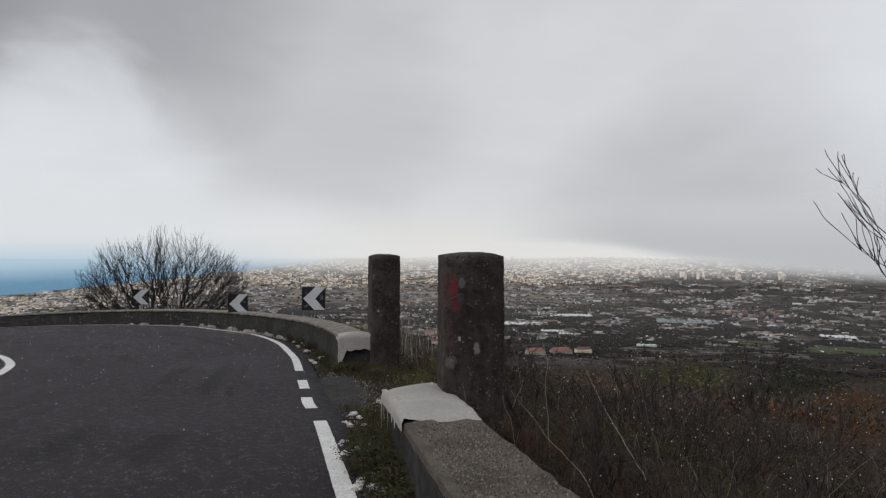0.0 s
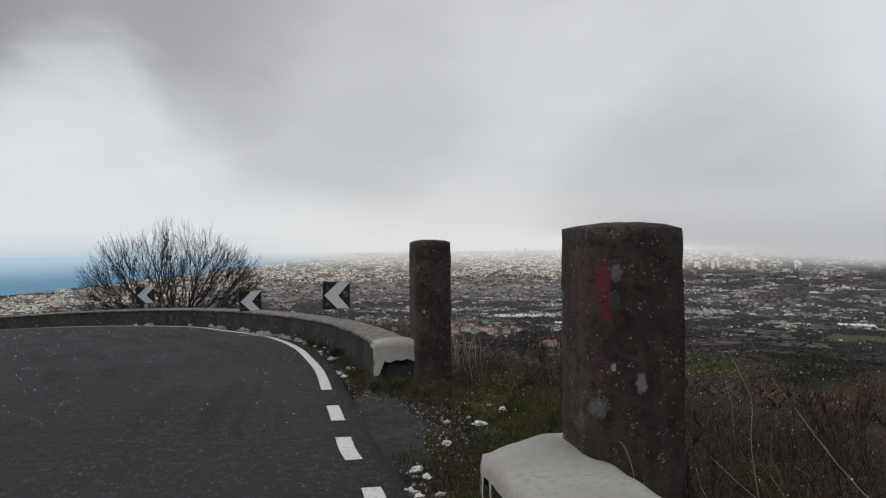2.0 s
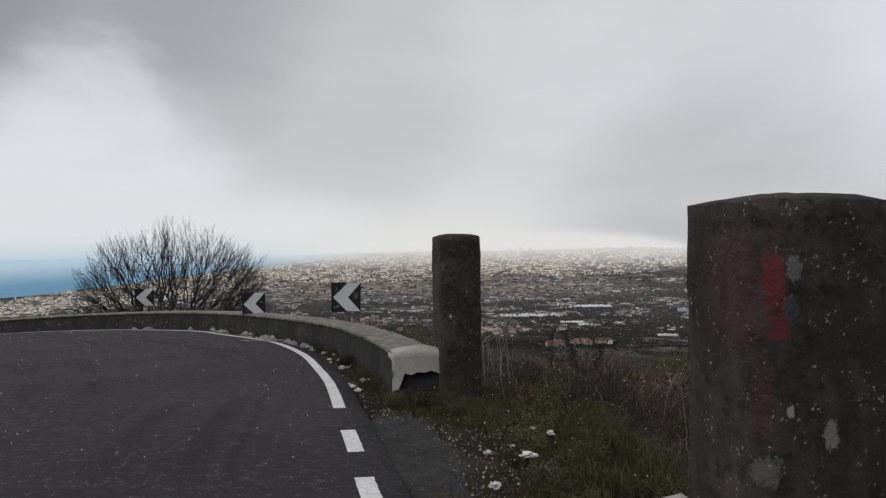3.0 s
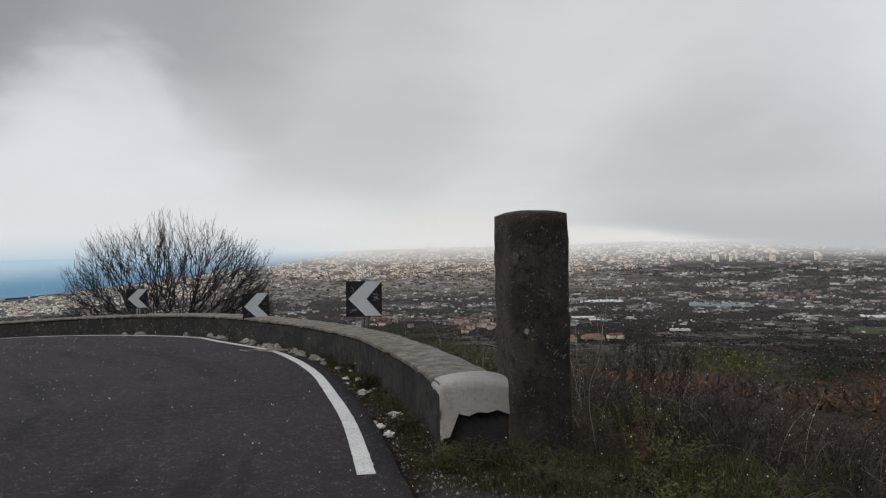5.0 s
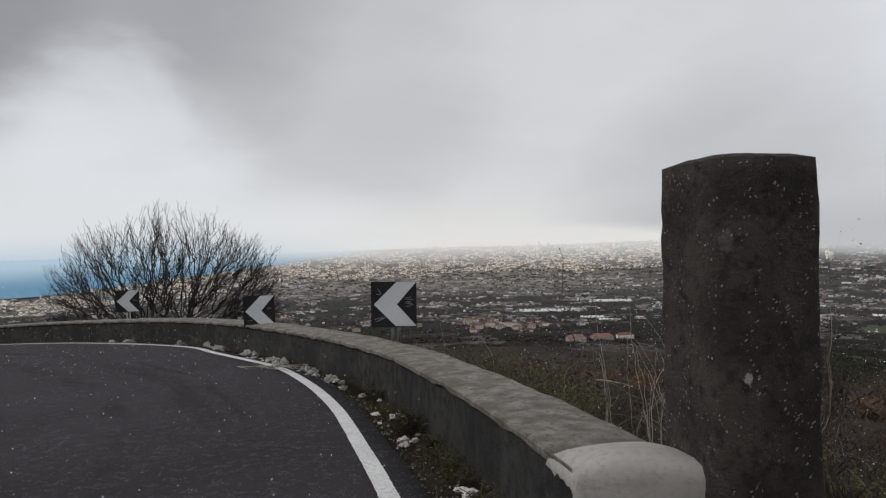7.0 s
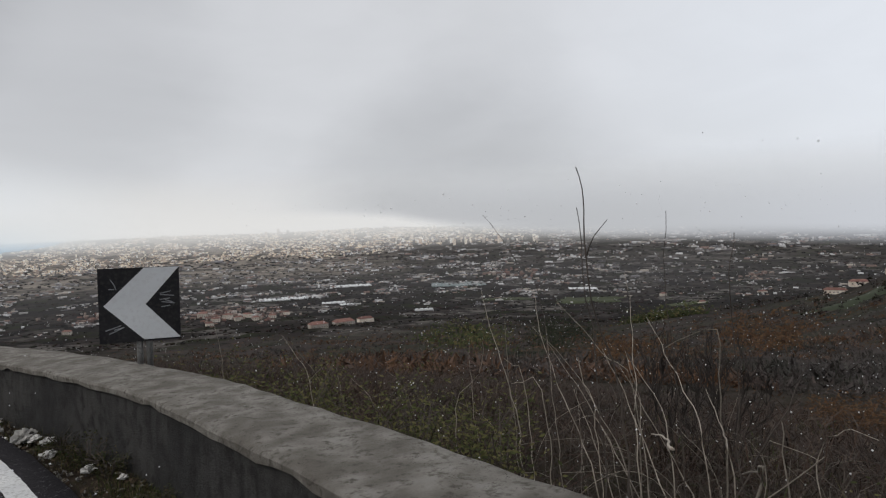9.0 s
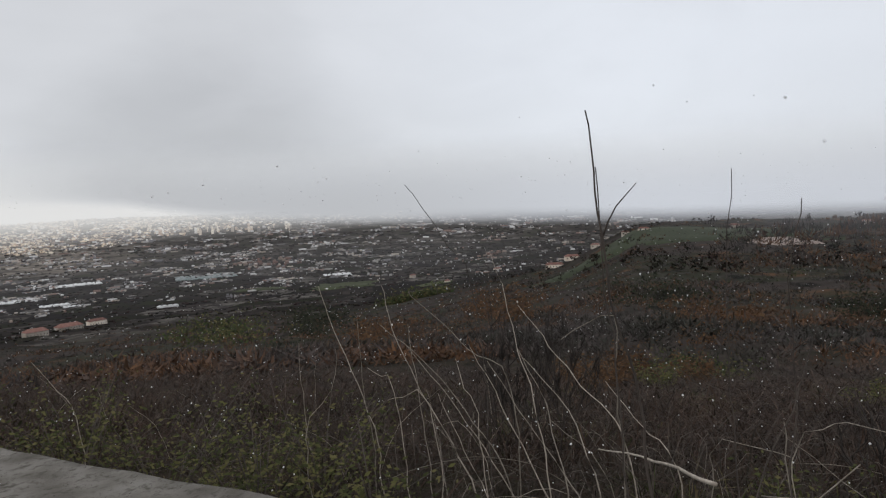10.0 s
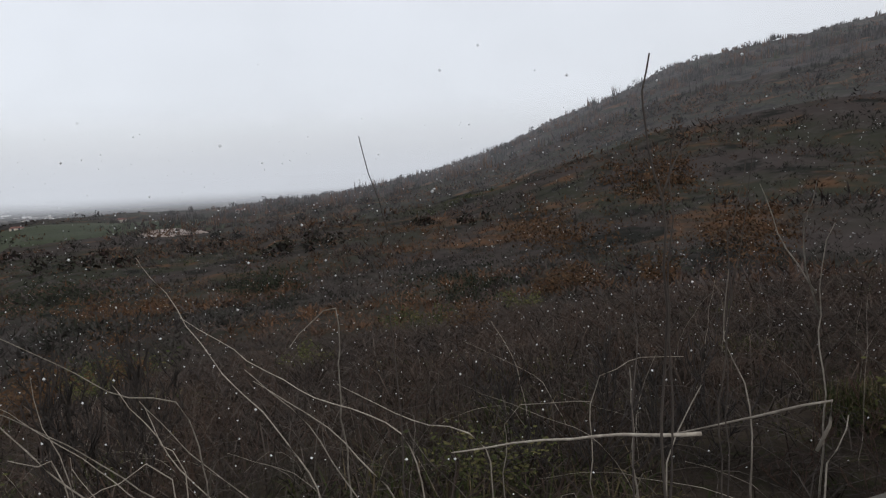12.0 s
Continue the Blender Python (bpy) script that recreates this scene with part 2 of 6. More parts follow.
M_RUSTLEAF = palette("rusty bracken", ((0.08534, 0.04618, 0.02544), (0.0661, 0.03845, 0.0229), (0.1061, 0.06576, 0.03696), (0.04718, 0.03278, 0.02299)))
M_LEAVES = palette("fallen leaves", ((0.06, 0.044, 0.03), (0.075, 0.055, 0.038), (0.035, 0.027, 0.02), (0.15, 0.14, 0.12)))
M_SNOW = material("snow", ((0.8, 0.8, 0.82), (0.75, 0.76, 0.78)), 5, 30, 0.9, 0)
M_PLASTER = material("house plaster", ((0.55, 0.48, 0.4), (0.65, 0.6, 0.54), (0.48, 0.4, 0.33)), 0.1, 0.5, 0.9, 0, vary=0.8)
M_TILE = material("roof tiles", ((0.17, 0.085, 0.068), (0.22, 0.12, 0.1), (0.13, 0.075, 0.065)), 0.2, 1.0, 0.9, 0, vary=0.5)
M_SHEET = material("greenhouse sheeting", ((0.72, 0.73, 0.74), (0.6, 0.61, 0.62), (0.5, 0.5, 0.5)), 0.05, 0.4, 0.6, 0)
M_TEAL = material("teal netting", ((0.15, 0.2, 0.2), (0.28, 0.31, 0.31), (0.08, 0.09, 0.09)), 0.03, 0.2, 0.8, 0)
M_PANE = material("dark pane", ((0.05, 0.055, 0.06), (0.08, 0.085, 0.09)), 0.5, 2, 0.4, 0)


def build_land_material():
    m = bpy.data.materials.new("land")
    m.use_nodes = True
    t = m.node_tree
    bsdf = t.nodes["Principled BSDF"]
    place = t.nodes.new("ShaderNodeNewGeometry").outputs["Position"]
    far = t.nodes.new("ShaderNodeVectorMath")
    far.operation = "LENGTH"
    t.links.new(place, far.inputs[0])
    far = far.outputs["Value"]

    def noise_at(s, detail=6):
        n = node(t, "ShaderNodeTexNoise", Scale=s, Detail=detail, Roughness=0.62)
        t.links.new(place, n.inputs["Vector"])
        return n.outputs["Fac"]

    near = mix_colour(t, smooth_range(t, noise_at(0.8), 0.4, 0.62), (0.032, 0.026, 0.021), (0.055, 0.044, 0.034))
    near = mix_colour(t, smooth_range(t, noise_at(7), 0.5, 0.75), near, (0.034, 0.038, 0.018))
    slope = mix_colour(t, smooth_range(t, noise_at(0.018), 0.42, 0.58), (0.058, 0.049, 0.046), (0.042, 0.043, 0.033))
    slope = mix_colour(t, smooth_range(t, noise_at(0.035, 4), 0.56, 0.68), slope, (0.11, 0.064, 0.04))
    slope = mix_colour(t, smooth_range(t, noise_at(0.055, 5), 0.52, 0.64), slope, (0.025, 0.025, 0.023))
    slope = mix_colour(t, smooth_range(t, noise_at(0.2), 0.48, 0.7), slope, (0.07, 0.062, 0.059))
    cells = node(t, "ShaderNodeTexVoronoi", Scale=0.012)
    t.links.new(place, cells.inputs["Vector"])
    fields = t.nodes.new("ShaderNodeValToRGB")
    fields.color_ramp.interpolation = "CONSTANT"
    els = fields.color_ramp.elements
    tones = ((0.026, 0.025, 0.02), (0.05, 0.044, 0.04), (0.028, 0.031, 0.019), (0.075, 0.068, 0.062), (0.02, 0.019, 0.018), (0.13, 0.12, 0.11), (0.036, 0.032, 0.029))
    while len(els) < len(tones):
        els.new(0.5)
    for i, c in enumerate(tones):
        els[i].position, els[i].color = i / len(tones), (*c, 1)
    split = t.nodes.new("ShaderNodeSeparateColor")
    t.links.new(cells.outputs["Color"], split.inputs[0])
    t.links.new(split.outputs[0], fields.inputs[0])
    plain = mix_colour(t, smooth_range(t, noise_at(0.03), 0.35, 0.65), fields.outputs[0], (0.025, 0.023, 0.0235))
    colour = mix_colour(t, smooth_range(t, far, 25, 90), near, slope)
    colour = mix_colour(t, smooth_range(t, far, 650, 1300), colour, plain)
    way = t.nodes.new("ShaderNodeSeparateXYZ")
    t.links.new(place, way.inputs[0])
    # sunlight on the western city is painted as paler ground, fading eastward
    sunlit_west = smooth_range(t, math_node(t, "DIVIDE", way.outputs["X"], way.outputs["Y"]), 0.34, 0.08, 0.12, 1.0)
    sunlit_streets = mix_colour(t, smooth_range(t, noise_at(0.012, 8), 0.35, 0.62), (0.06, 0.055, 0.05), (0.24, 0.21, 0.18))
    colour = mix_colour(t, math_node(t, "MULTIPLY", smooth_range(t, far, 2250, 2900), sunlit_west), colour, sunlit_streets)
    t.links.new(colour, bsdf.inputs["Base Color"])
    bsdf.inputs["Roughness"].default_value = 0.97
    bsdf.inputs["Specular IOR Level"].default_value = 0.0
    b = node(t, "ShaderNodeBump", Strength=0.8, Distance=0.05)
    t.links.new(noise_at(14), b.inputs["Height"])
    t.links.new(b.outputs[0], bsdf.inputs["Normal"])
    return m


M_LAND = build_land_material()
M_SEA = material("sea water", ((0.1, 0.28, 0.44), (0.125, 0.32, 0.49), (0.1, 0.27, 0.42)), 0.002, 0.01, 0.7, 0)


def haze_glow_material(name, colour, alpha, rise=0.22, tail=0.9):
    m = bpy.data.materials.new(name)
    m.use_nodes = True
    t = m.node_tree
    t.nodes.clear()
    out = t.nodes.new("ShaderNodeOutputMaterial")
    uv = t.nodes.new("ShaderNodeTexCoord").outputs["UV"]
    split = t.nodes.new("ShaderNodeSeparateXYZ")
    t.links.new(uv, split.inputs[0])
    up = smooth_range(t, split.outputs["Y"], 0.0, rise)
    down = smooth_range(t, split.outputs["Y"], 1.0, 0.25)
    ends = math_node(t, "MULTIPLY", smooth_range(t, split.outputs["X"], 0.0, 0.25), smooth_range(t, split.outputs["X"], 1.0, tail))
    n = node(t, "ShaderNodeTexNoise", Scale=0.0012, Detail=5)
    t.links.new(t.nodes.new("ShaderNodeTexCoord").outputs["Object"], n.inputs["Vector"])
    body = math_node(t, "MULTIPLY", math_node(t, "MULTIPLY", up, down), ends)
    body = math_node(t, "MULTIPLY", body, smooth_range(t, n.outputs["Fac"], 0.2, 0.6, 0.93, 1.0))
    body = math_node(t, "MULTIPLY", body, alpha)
    # the haze is painted: a sheet that glows by itself, faded at its edges
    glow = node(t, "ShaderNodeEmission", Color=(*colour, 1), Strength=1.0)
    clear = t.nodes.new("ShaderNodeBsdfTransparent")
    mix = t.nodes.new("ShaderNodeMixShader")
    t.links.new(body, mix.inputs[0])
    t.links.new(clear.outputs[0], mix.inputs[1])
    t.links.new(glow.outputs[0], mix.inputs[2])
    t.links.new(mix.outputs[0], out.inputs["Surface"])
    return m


# ---- mesh helpers ----
def mesh_object(name, verts, faces, mat, parent=None, smooth=False, label=""):
    me = bpy.data.meshes.new(name)
    me.from_pydata([tuple(v) for v in verts], [], faces)
    if smooth:
        me.polygons.foreach_set("use_smooth", [True] * len(me.polygons))
    me.materials.append(mat)
    ob = new(name, me)
    if parent:
        ob.parent = parent
    return tagged(ob, label)


def part(name, bm, mat, parent=None, label="", smooth=False):
    me = bpy.data.meshes.new(name)
    bm.to_mesh(me)
    bm.free()
    if smooth:
        me.polygons.foreach_set("use_smooth", [True] * len(me.polygons))
    me.materials.append(mat)
    ob = new(name, me)
    if parent:
        ob.parent = parent
    return tagged(ob, label)


def box(x, y, z, sx, sy, sz, bevel=0.0, turn=0.0):
    bm = bmesh.new()
    bmesh.ops.create_cube(bm, size=1.0)
    bmesh.ops.scale(bm, vec=(sx, sy, sz), verts=bm.verts)
    if bevel:
        bmesh.ops.bevel(bm, geom=bm.edges[:], offset=bevel, segments=2, affect="EDGES")
    bmesh.ops.transform(bm, matrix=pose(x, y, z, 0, 0, turn), verts=bm.verts)
    return bm


def tube(verts, faces, pts, radii, sides=4):
    """A tapered stem along pts, added to the lists."""
    start = len(verts)
    pts = [Vector(p) for p in pts]
    for i, p in enumerate(pts):
        way = (pts[min(i + 1, len(pts) - 1)] - pts[max(i - 1, 0)]).normalized()
        a = way.orthogonal().normalized()
        b = way.cross(a)
        for k in range(sides):
            w = 2 * math.pi * k / sides
            verts.append(p + (a * math.cos(w) + b * math.sin(w)) * radii[i])
    for i in range(len(pts) - 1):
        for k in range(sides):
            j = (k + 1) % sides
            faces.append((start + i * sides + k, start + i * sides + j, start + (i + 1) * sides + j, start + (i + 1) * sides + k))
    end = start + (len(pts) - 1) * sides
    faces.append(tuple(end + k for k in range(sides)))


def spline(points, step=0.25):
    """Even points along a smooth curve through the given ones."""
    p = [Vector(q) for q in points]
    out = []
    for i in range(len(p) - 1):
        a, b, c, d = p[max(i - 1, 0)], p[i], p[i + 1], p[min(i + 2, len(p) - 1)]
        n = max(2, int((c - b).length / step))
        for k in range(n):
            u = k / n
            out.append(0.5 * (2 * b + (c - a) * u + (2 * a - 5 * b + 4 * c - d) * u * u + (3 * b - a - 3 * c + d) * u ** 3))
    out.append(p[-1])
    return out


def lerp_table(x, xs, ys):
    return float(np.interp(x, xs, ys))


# ---- plan ----
# inner foot of the long parapet, from its free end round the bend; outer foot of the near one
WALL_LINE = [(0.8, 15.3), (0.6, 15.97), (0.34, 16.78), (0.05, 17.62), (-0.22, 18.3), (-0.7, 19.5), (-1.25, 20.5), (-1.9, 21.55), (-2.9, 22.9), (-5.05, 25.5),
             (-7.5, 27.6), (-9.45, 28.6), (-11.95, 29.8), (-14.6, 30.9), (-20, 33.2), (-28, 36)]
NEAR_WALL_LINE = [(2.65, 10.48), (3.03, 8.65), (3.4, 7.03), (3.98, 4.6), (4.6, 2.0), (5.7, -2.0), (7.3, -7)]
EDGE_LINE = [(6.2, -7), (4.6, -2.0), (3.72, 2.0), (3.0, 5.2), (2.09, 8.42), (1.43, 10.75), (1.11, 11.65), (0.84, 12.65), (0.385, 14.25), (0.165, 15.05), (-0.11, 16.0), (-0.37, 16.78), (-0.63, 17.5), (-0.92, 18.3),
             (-1.28, 19.22), (-1.96, 20.65), (-2.9, 22.25), (-3.9, 23.4), (-4.98, 24.6), (-5.8, 25.6), (-6.9, 26.45), (-9.0, 27.7), (-11.4, 28.9), (-14, 30.05), (-20, 32.4), (-28, 35.2)]
INNER_LINE = [(-2.2, -7), (-3.0, 3), (-3.35, 8), (-3.52, 11), (-3.8, 12.9), (-4.46, 14.38), (-5.16, 15.35), (-5.8, 16.05), (-7.1, 17.2), (-9.5, 18.8), (-14, 21.3), (-20, 24.2), (-28, 27.5)]


def road_z(x, y):
    x, y = min(max(x, -22), 7), min(max(y, -8), 36)
    return 0.704 - 0.0161 * x - 0.0559 * y - 0.00252 * x * x


OUT_LINE = spline([(8.2, -9), (6.1, -2), (4.6, 2.2), (3.9, 4.6), (3.35, 7.0), (2.75, 10.0), (2.0, 12.8), (1.45, 15.2), *[(x + 0.55, y + 0.35) for x, y in WALL_LINE[1:]]], 0.5)
OUT_NP = np.array([(p.x, p.y) for p in [Vector((*q, 0)) if len(q) == 2 else q for q in OUT_LINE]])


def outside(x, y):
    """Metres beyond the outer edge of the road's shelf; negative on the road's side."""
    d = OUT_NP - (x, y)
    i = int(np.argmin((d * d).sum(1)))
    j, k = max(i - 1, 0), min(i + 1, len(OUT_NP) - 1)
    way = OUT_NP[k] - OUT_NP[j]
    side = (x - OUT_NP[i][0]) * way[1] - (y - OUT_NP[i][1]) * way[0]
    dist = math.hypot(*d[i])
    return dist if side > 0 else -dist


RANGE = [0, 10, 40, 150, 500, 1000, 1400, 2000, 3000, 4000, 4950]
DEPTH = [0, -1.5, -9, -32, -93, -164, -198, -200, -188, -110, -6]
SKYLINE_AZ = [-180, -120, -85, -60, 50, 56, 64, 72, 81, 89, 95, 101, 109, 118, 124, 150, 180]
SKYLINE_EL = [22, 12, 0, -6, -5.5, -2.9, -2.9, -2.9, -2.25, -0.95, 0.95, 3.4, 6.55, 8.1, 8.9, 16, 22]


def step(x, lo, hi):
    u = min(max((x - lo) / (hi - lo), 0), 1)
    return u * u * (3 - 2 * u)


def ground_z(x, y):
    cx, cy = x - 0.0, y - 16.0
    r = math.hypot(cx, cy)
    az = math.degrees(math.atan2(cx, cy))
    z = lerp_table(r, RANGE, DEPTH)
    hill = step(az, 30, 60) if az > 0 else step(-az, 62, 95)
    if hill > 0 and r > 25:
        el = lerp_table(az, SKYLINE_AZ, SKYLINE_EL)
        top = 900 if az > 75 or az < 0 else 1150
        rise = 1.0 + r * math.tan(radians(el))
        if r > top:
            rise = 1.0 + top * math.tan(radians(el)) - (r - top) * 0.12
            rise = max(rise, z)
        u = step(math.log(r), math.log(35), math.log(top))
        z = z * (1 - hill * u) + rise * hill * u
    z += noise.noise(Vector((x * 0.012, y * 0.012, 3))) * min(r * 0.012, 9) * (1 - step(r, 900, 1500) * 0.7)
    z += noise.noise(Vector((x * 0.05, y * 0.05, 7))) * min(r * 0.012, 1.6)
    if r > 3500 and 2 < az < 24:
        z += 12 * step(r, 3500, 4500) * (1 + 0.5 * noise.noise(Vector((az * 0.9, 1, 5)))) * math.exp(-((az - 13) / 3.6) ** 2)
    if r < 75:
        s = outside(x, y)
        if s > 0:
            near = road_z(x, y) - 0.1 - 0.06 * s - 0.18 * max(0, s - 1.3) + 0.07 * noise.noise(Vector((x, y, 0)))
        else:
            near = road_z(x, y) - 0.06
        z = near + (z - near) * step(r, 28, 70)
    return z


# ---- ground, sea and haze ----
COAST_AZ = [-180, -60, -36, -30.5, -24, -18, -12.5, -9.5]
COAST_R = [2900, 3000, 3150, 3350, 3700, 4050, 4450, 5200]


def coast(az):
    return lerp_table(az, COAST_AZ, COAST_R)


def build_ground():
    rings = [0.6 * 1.058 ** i for i in range(160)]
    rings = [r for r in rings if r < 4900] + [4950]
    spokes = 300
    verts, faces = [(0, 16, ground_z(0, 16))], []
    for r in rings:
        for k in range(spokes):
            a = 2 * math.pi * k / spokes
            x, y = r * math.sin(a), 16 + r * math.cos(a)
            az = math.degrees(math.atan2(math.sin(a), math.cos(a)))
            z = ground_z(x, y)
            if -75 < az < -8 and r > coast(az):
                z -= 12
            verts.append((x, y, z))
    for k in range(spokes):
        faces.append((0, 1 + (k + 1) % spokes, 1 + k))
    for i in range(len(rings) - 1):
        for k in range(spokes):
            a, b = 1 + i * spokes, 1 + (i + 1) * spokes
            j = (k + 1) % spokes
            faces.append((a + k, a + j, b + j, b + k))
    ob = mesh_object("ground", verts, faces, M_LAND, smooth=True)
    tagged(ob, "brown scrub hillside falling to a wide plain of fields", "ground", kind="structure")


build_ground()


def build_sea():
    verts, faces = [], []
    cols, rows = 60, 14
    for i in range(cols + 1):
        az = -75 + i * (75 - 9.4) / cols
        lo = coast(az)
        for j in range(rows + 1):
            r = lo + (4960 - min(lo, 4900)) * j / rows
            jitter = 60 * noise.noise(Vector((az * 0.9, 0, 0))) if j == 0 else 0
            a = radians(az)
            verts.append(((r + jitter) * math.sin(a), 16 + (r + jitter) * math.cos(a), lerp_table(r, RANGE, DEPTH) - 3))
    for i in range(cols):
        for j in range(rows):
            a = i * (rows + 1) + j
            faces.append((a, a + rows + 1, a + rows + 2, a + 1))
    tagged(mesh_object("water", verts, faces, M_SEA, smooth=True), "calm blue sea beyond the city shore", "sea", kind="structure")


build_sea()


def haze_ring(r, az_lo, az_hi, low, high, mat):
    """A glowing see-through sheet that imitates snow haze far off; low and high are angles, low as a table over the
    azimuth.
    """
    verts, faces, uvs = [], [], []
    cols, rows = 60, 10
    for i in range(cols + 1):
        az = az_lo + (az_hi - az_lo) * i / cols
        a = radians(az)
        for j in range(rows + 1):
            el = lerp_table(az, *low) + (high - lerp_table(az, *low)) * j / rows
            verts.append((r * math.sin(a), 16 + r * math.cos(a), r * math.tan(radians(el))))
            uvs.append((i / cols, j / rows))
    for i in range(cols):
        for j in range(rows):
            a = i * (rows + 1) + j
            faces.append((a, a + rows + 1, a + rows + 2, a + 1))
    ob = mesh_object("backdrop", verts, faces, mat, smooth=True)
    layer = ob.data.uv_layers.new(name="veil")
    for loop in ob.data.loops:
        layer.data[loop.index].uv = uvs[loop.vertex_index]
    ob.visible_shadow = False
    tagged(ob, "glowing see-through sheet imitating haze over far land and sea", "haze", kind="structure")


# added glowing sheets whiten the distance in place of real hazy air
haze_ring(4650, -150, 140, ([-150, -10, 10, 140], [-2.2, -2.0, -2.0, -3.0]), 5.5, haze_glow_material("far haze", (0.7, 0.7, 0.69), 1.0, 0.25))
haze_ring(2700, -30, 48, ([-30, 0, 48], [-2.6, -2.6, -2.6]), 5.0, haze_glow_material("city haze", (0.77, 0.765, 0.75), 0.86, 0.36, 0.8))
haze_ring(2850, -130, -4, ([-130, -40, -14, -4], [-2.9, -2.9, -1.7, -1.4]), 2.6, haze_glow_material("sea haze", (0.47, 0.61, 0.72), 1.0, 0.42))
haze_ring(2800, -130, -4, ([-130, -40, -14, -4], [-1.0, -1.0, -0.8, -0.8]), 7.0, haze_glow_material("sea cloud", (0.72, 0.75, 0.78), 1.0, 0.35))
haze_ring(2300, -4, 150, ([-4, 8, 14, 20, 26, 33, 47, 60, 150], [0.7, 0.5, 0.1, -0.9, -1.5, -2.1, -2.8, -3.3, -3.3]), 6.5, haze_glow_material("hill fog", (0.6, 0.625, 0.67), 1.0, 0.2))
haze_ring(2200, 2, 62, ([2, 10, 14, 20, 26, 33, 47, 62], [0.8, 0.6, 0.2, -1.1, -1.8, -2.3, -2.9, -3.3]), 6.0, haze_glow_material("near fog", (0.48, 0.49, 0.505), 0.85, 0.2, 0.45))

haze_ring(1050, -120, 72, ([-120, 72], [-9.2, -9.2]), 4.0, haze_glow_material("plain haze", (0.5, 0.5, 0.52), 0.065, 0.4, 0.8))

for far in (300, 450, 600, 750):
    haze_ring(far, 52, 165, ([52, 90, 165], [-9, -8, -8]), 21.0, haze_glow_material("hill haze", (0.46, 0.47, 0.51), 0.06, 0.3))

# ---- road ----
def resample(points, n):
    line = spline([(*p, 0) for p in points], 0.2)
    length = [0.0]
    for a, b in zip(line, line[1:]):
        length.append(length[-1] + (b - a).length)
    out = []
    for i in range(n):
        d = length[-1] * i / (n - 1)
        k = min(max(int(np.searchsorted(length, d)), 1), len(line) - 1)
        u = (d - length[k - 1]) / max(length[k] - length[k - 1], 1e-6)
        out.append(line[k - 1].lerp(line[k], u))
    return out


def offset(line, d):
    """The line moved to its right by d (d may be a function of the index)."""
    out = []
    for i, p in enumerate(line):
        way = (line[min(i + 1, len(line) - 1)] - line[max(i - 1, 0)]).normalized()
        out.append(p + Vector((way.y, -way.x, 0)) * (d(i) if callable(d) else d))
    return out


EDGE = resample(EDGE_LINE, 220)


def build_road():
    outer = offset(EDGE, lambda i: 0.24 + 0.035 * noise.noise(Vector((i * 0.7, 0, 0))))
    inner = resample(INNER_LINE, 220)
    verts, faces, across = [], [], 12
    for a, b in zip(inner, outer):
        for k in range(across + 1):
            p = a.lerp(b, k / across)
            verts.append((p.x, p.y, road_z(p.x, p.y) + 0.004 * noise.noise(p * 0.8)))
        verts.append((b.x + 0.01, b.y, road_z(b.x, b.y) - 0.12))
    w = across + 2
    for i in range(len(outer) - 1):
        for k in range(w - 1):
            faces.append((i * w + k, i * w + k + 1, (i + 1) * w + k + 1, (i + 1) * w + k))
    ob = mesh_object("road", verts, faces, M_ASPHALT, smooth=True)
    layer = ob.data.uv_layers.new(name="lane")
    for loop in ob.data.loops:
        layer.data[loop.index].uv = ((loop.vertex_index % w) / across, loop.vertex_index // w / 220)
    tagged(ob, "dark worn asphalt road round a hairpin bend", "road", kind="structure")


build_road()


def strip(name, line, half, mat, label, lift=0.005, rag=0.008):
    verts, faces = [], []
    for i, p in enumerate(line):
        way = (line[min(i + 1, len(line) - 1)] - line[max(i - 1, 0)]).normalized()
        side = Vector((way.y, -way.x, 0))
        for k in (-1, -0.33, 0.33, 1):
            q = p + side * half * k + side * (rag * noise.noise(Vector((i * 1.7, k * 5, 2))) if abs(k) == 1 else 0)
            verts.append((q.x, q.y, road_z(q.x, q.y) + lift))
    for i in range(len(line) - 1):
        for k in range(3):
            faces.append((i * 4 + k, i * 4 + k + 1, i * 4 + k + 5, i * 4 + k + 4))
    return tagged(mesh_object(name, verts, faces, mat), label, "road marking", kind="structure")


def cut(line, lo, hi):
    fine = []
    for a, b in zip(line, line[1:]):
        fine += [a.lerp(b, k / 6) for k in range(6)]
    return [p for p in fine if lo <= p.y <= hi]


strip("road_marking", cut(EDGE, -6, 10.76), 0.066, M_LINE, "worn white edge line along the asphalt")
strip("road_marking", cut(EDGE, 11.35, 12.06), 0.066, M_LINE, "short white dash on the asphalt")
strip("road_marking", cut(EDGE, 12.71, 13.48), 0.066, M_LINE, "short white dash on the asphalt")
strip("road_marking", cut(EDGE, 14.42, 35), 0.066, M_LINE, "curving white edge line along the asphalt")
strip("road_marking", offset(cut(resample(INNER_LINE, 200), 4, 27), 0.18), 0.066, M_LINE, "white inner edge line at the hairpin")


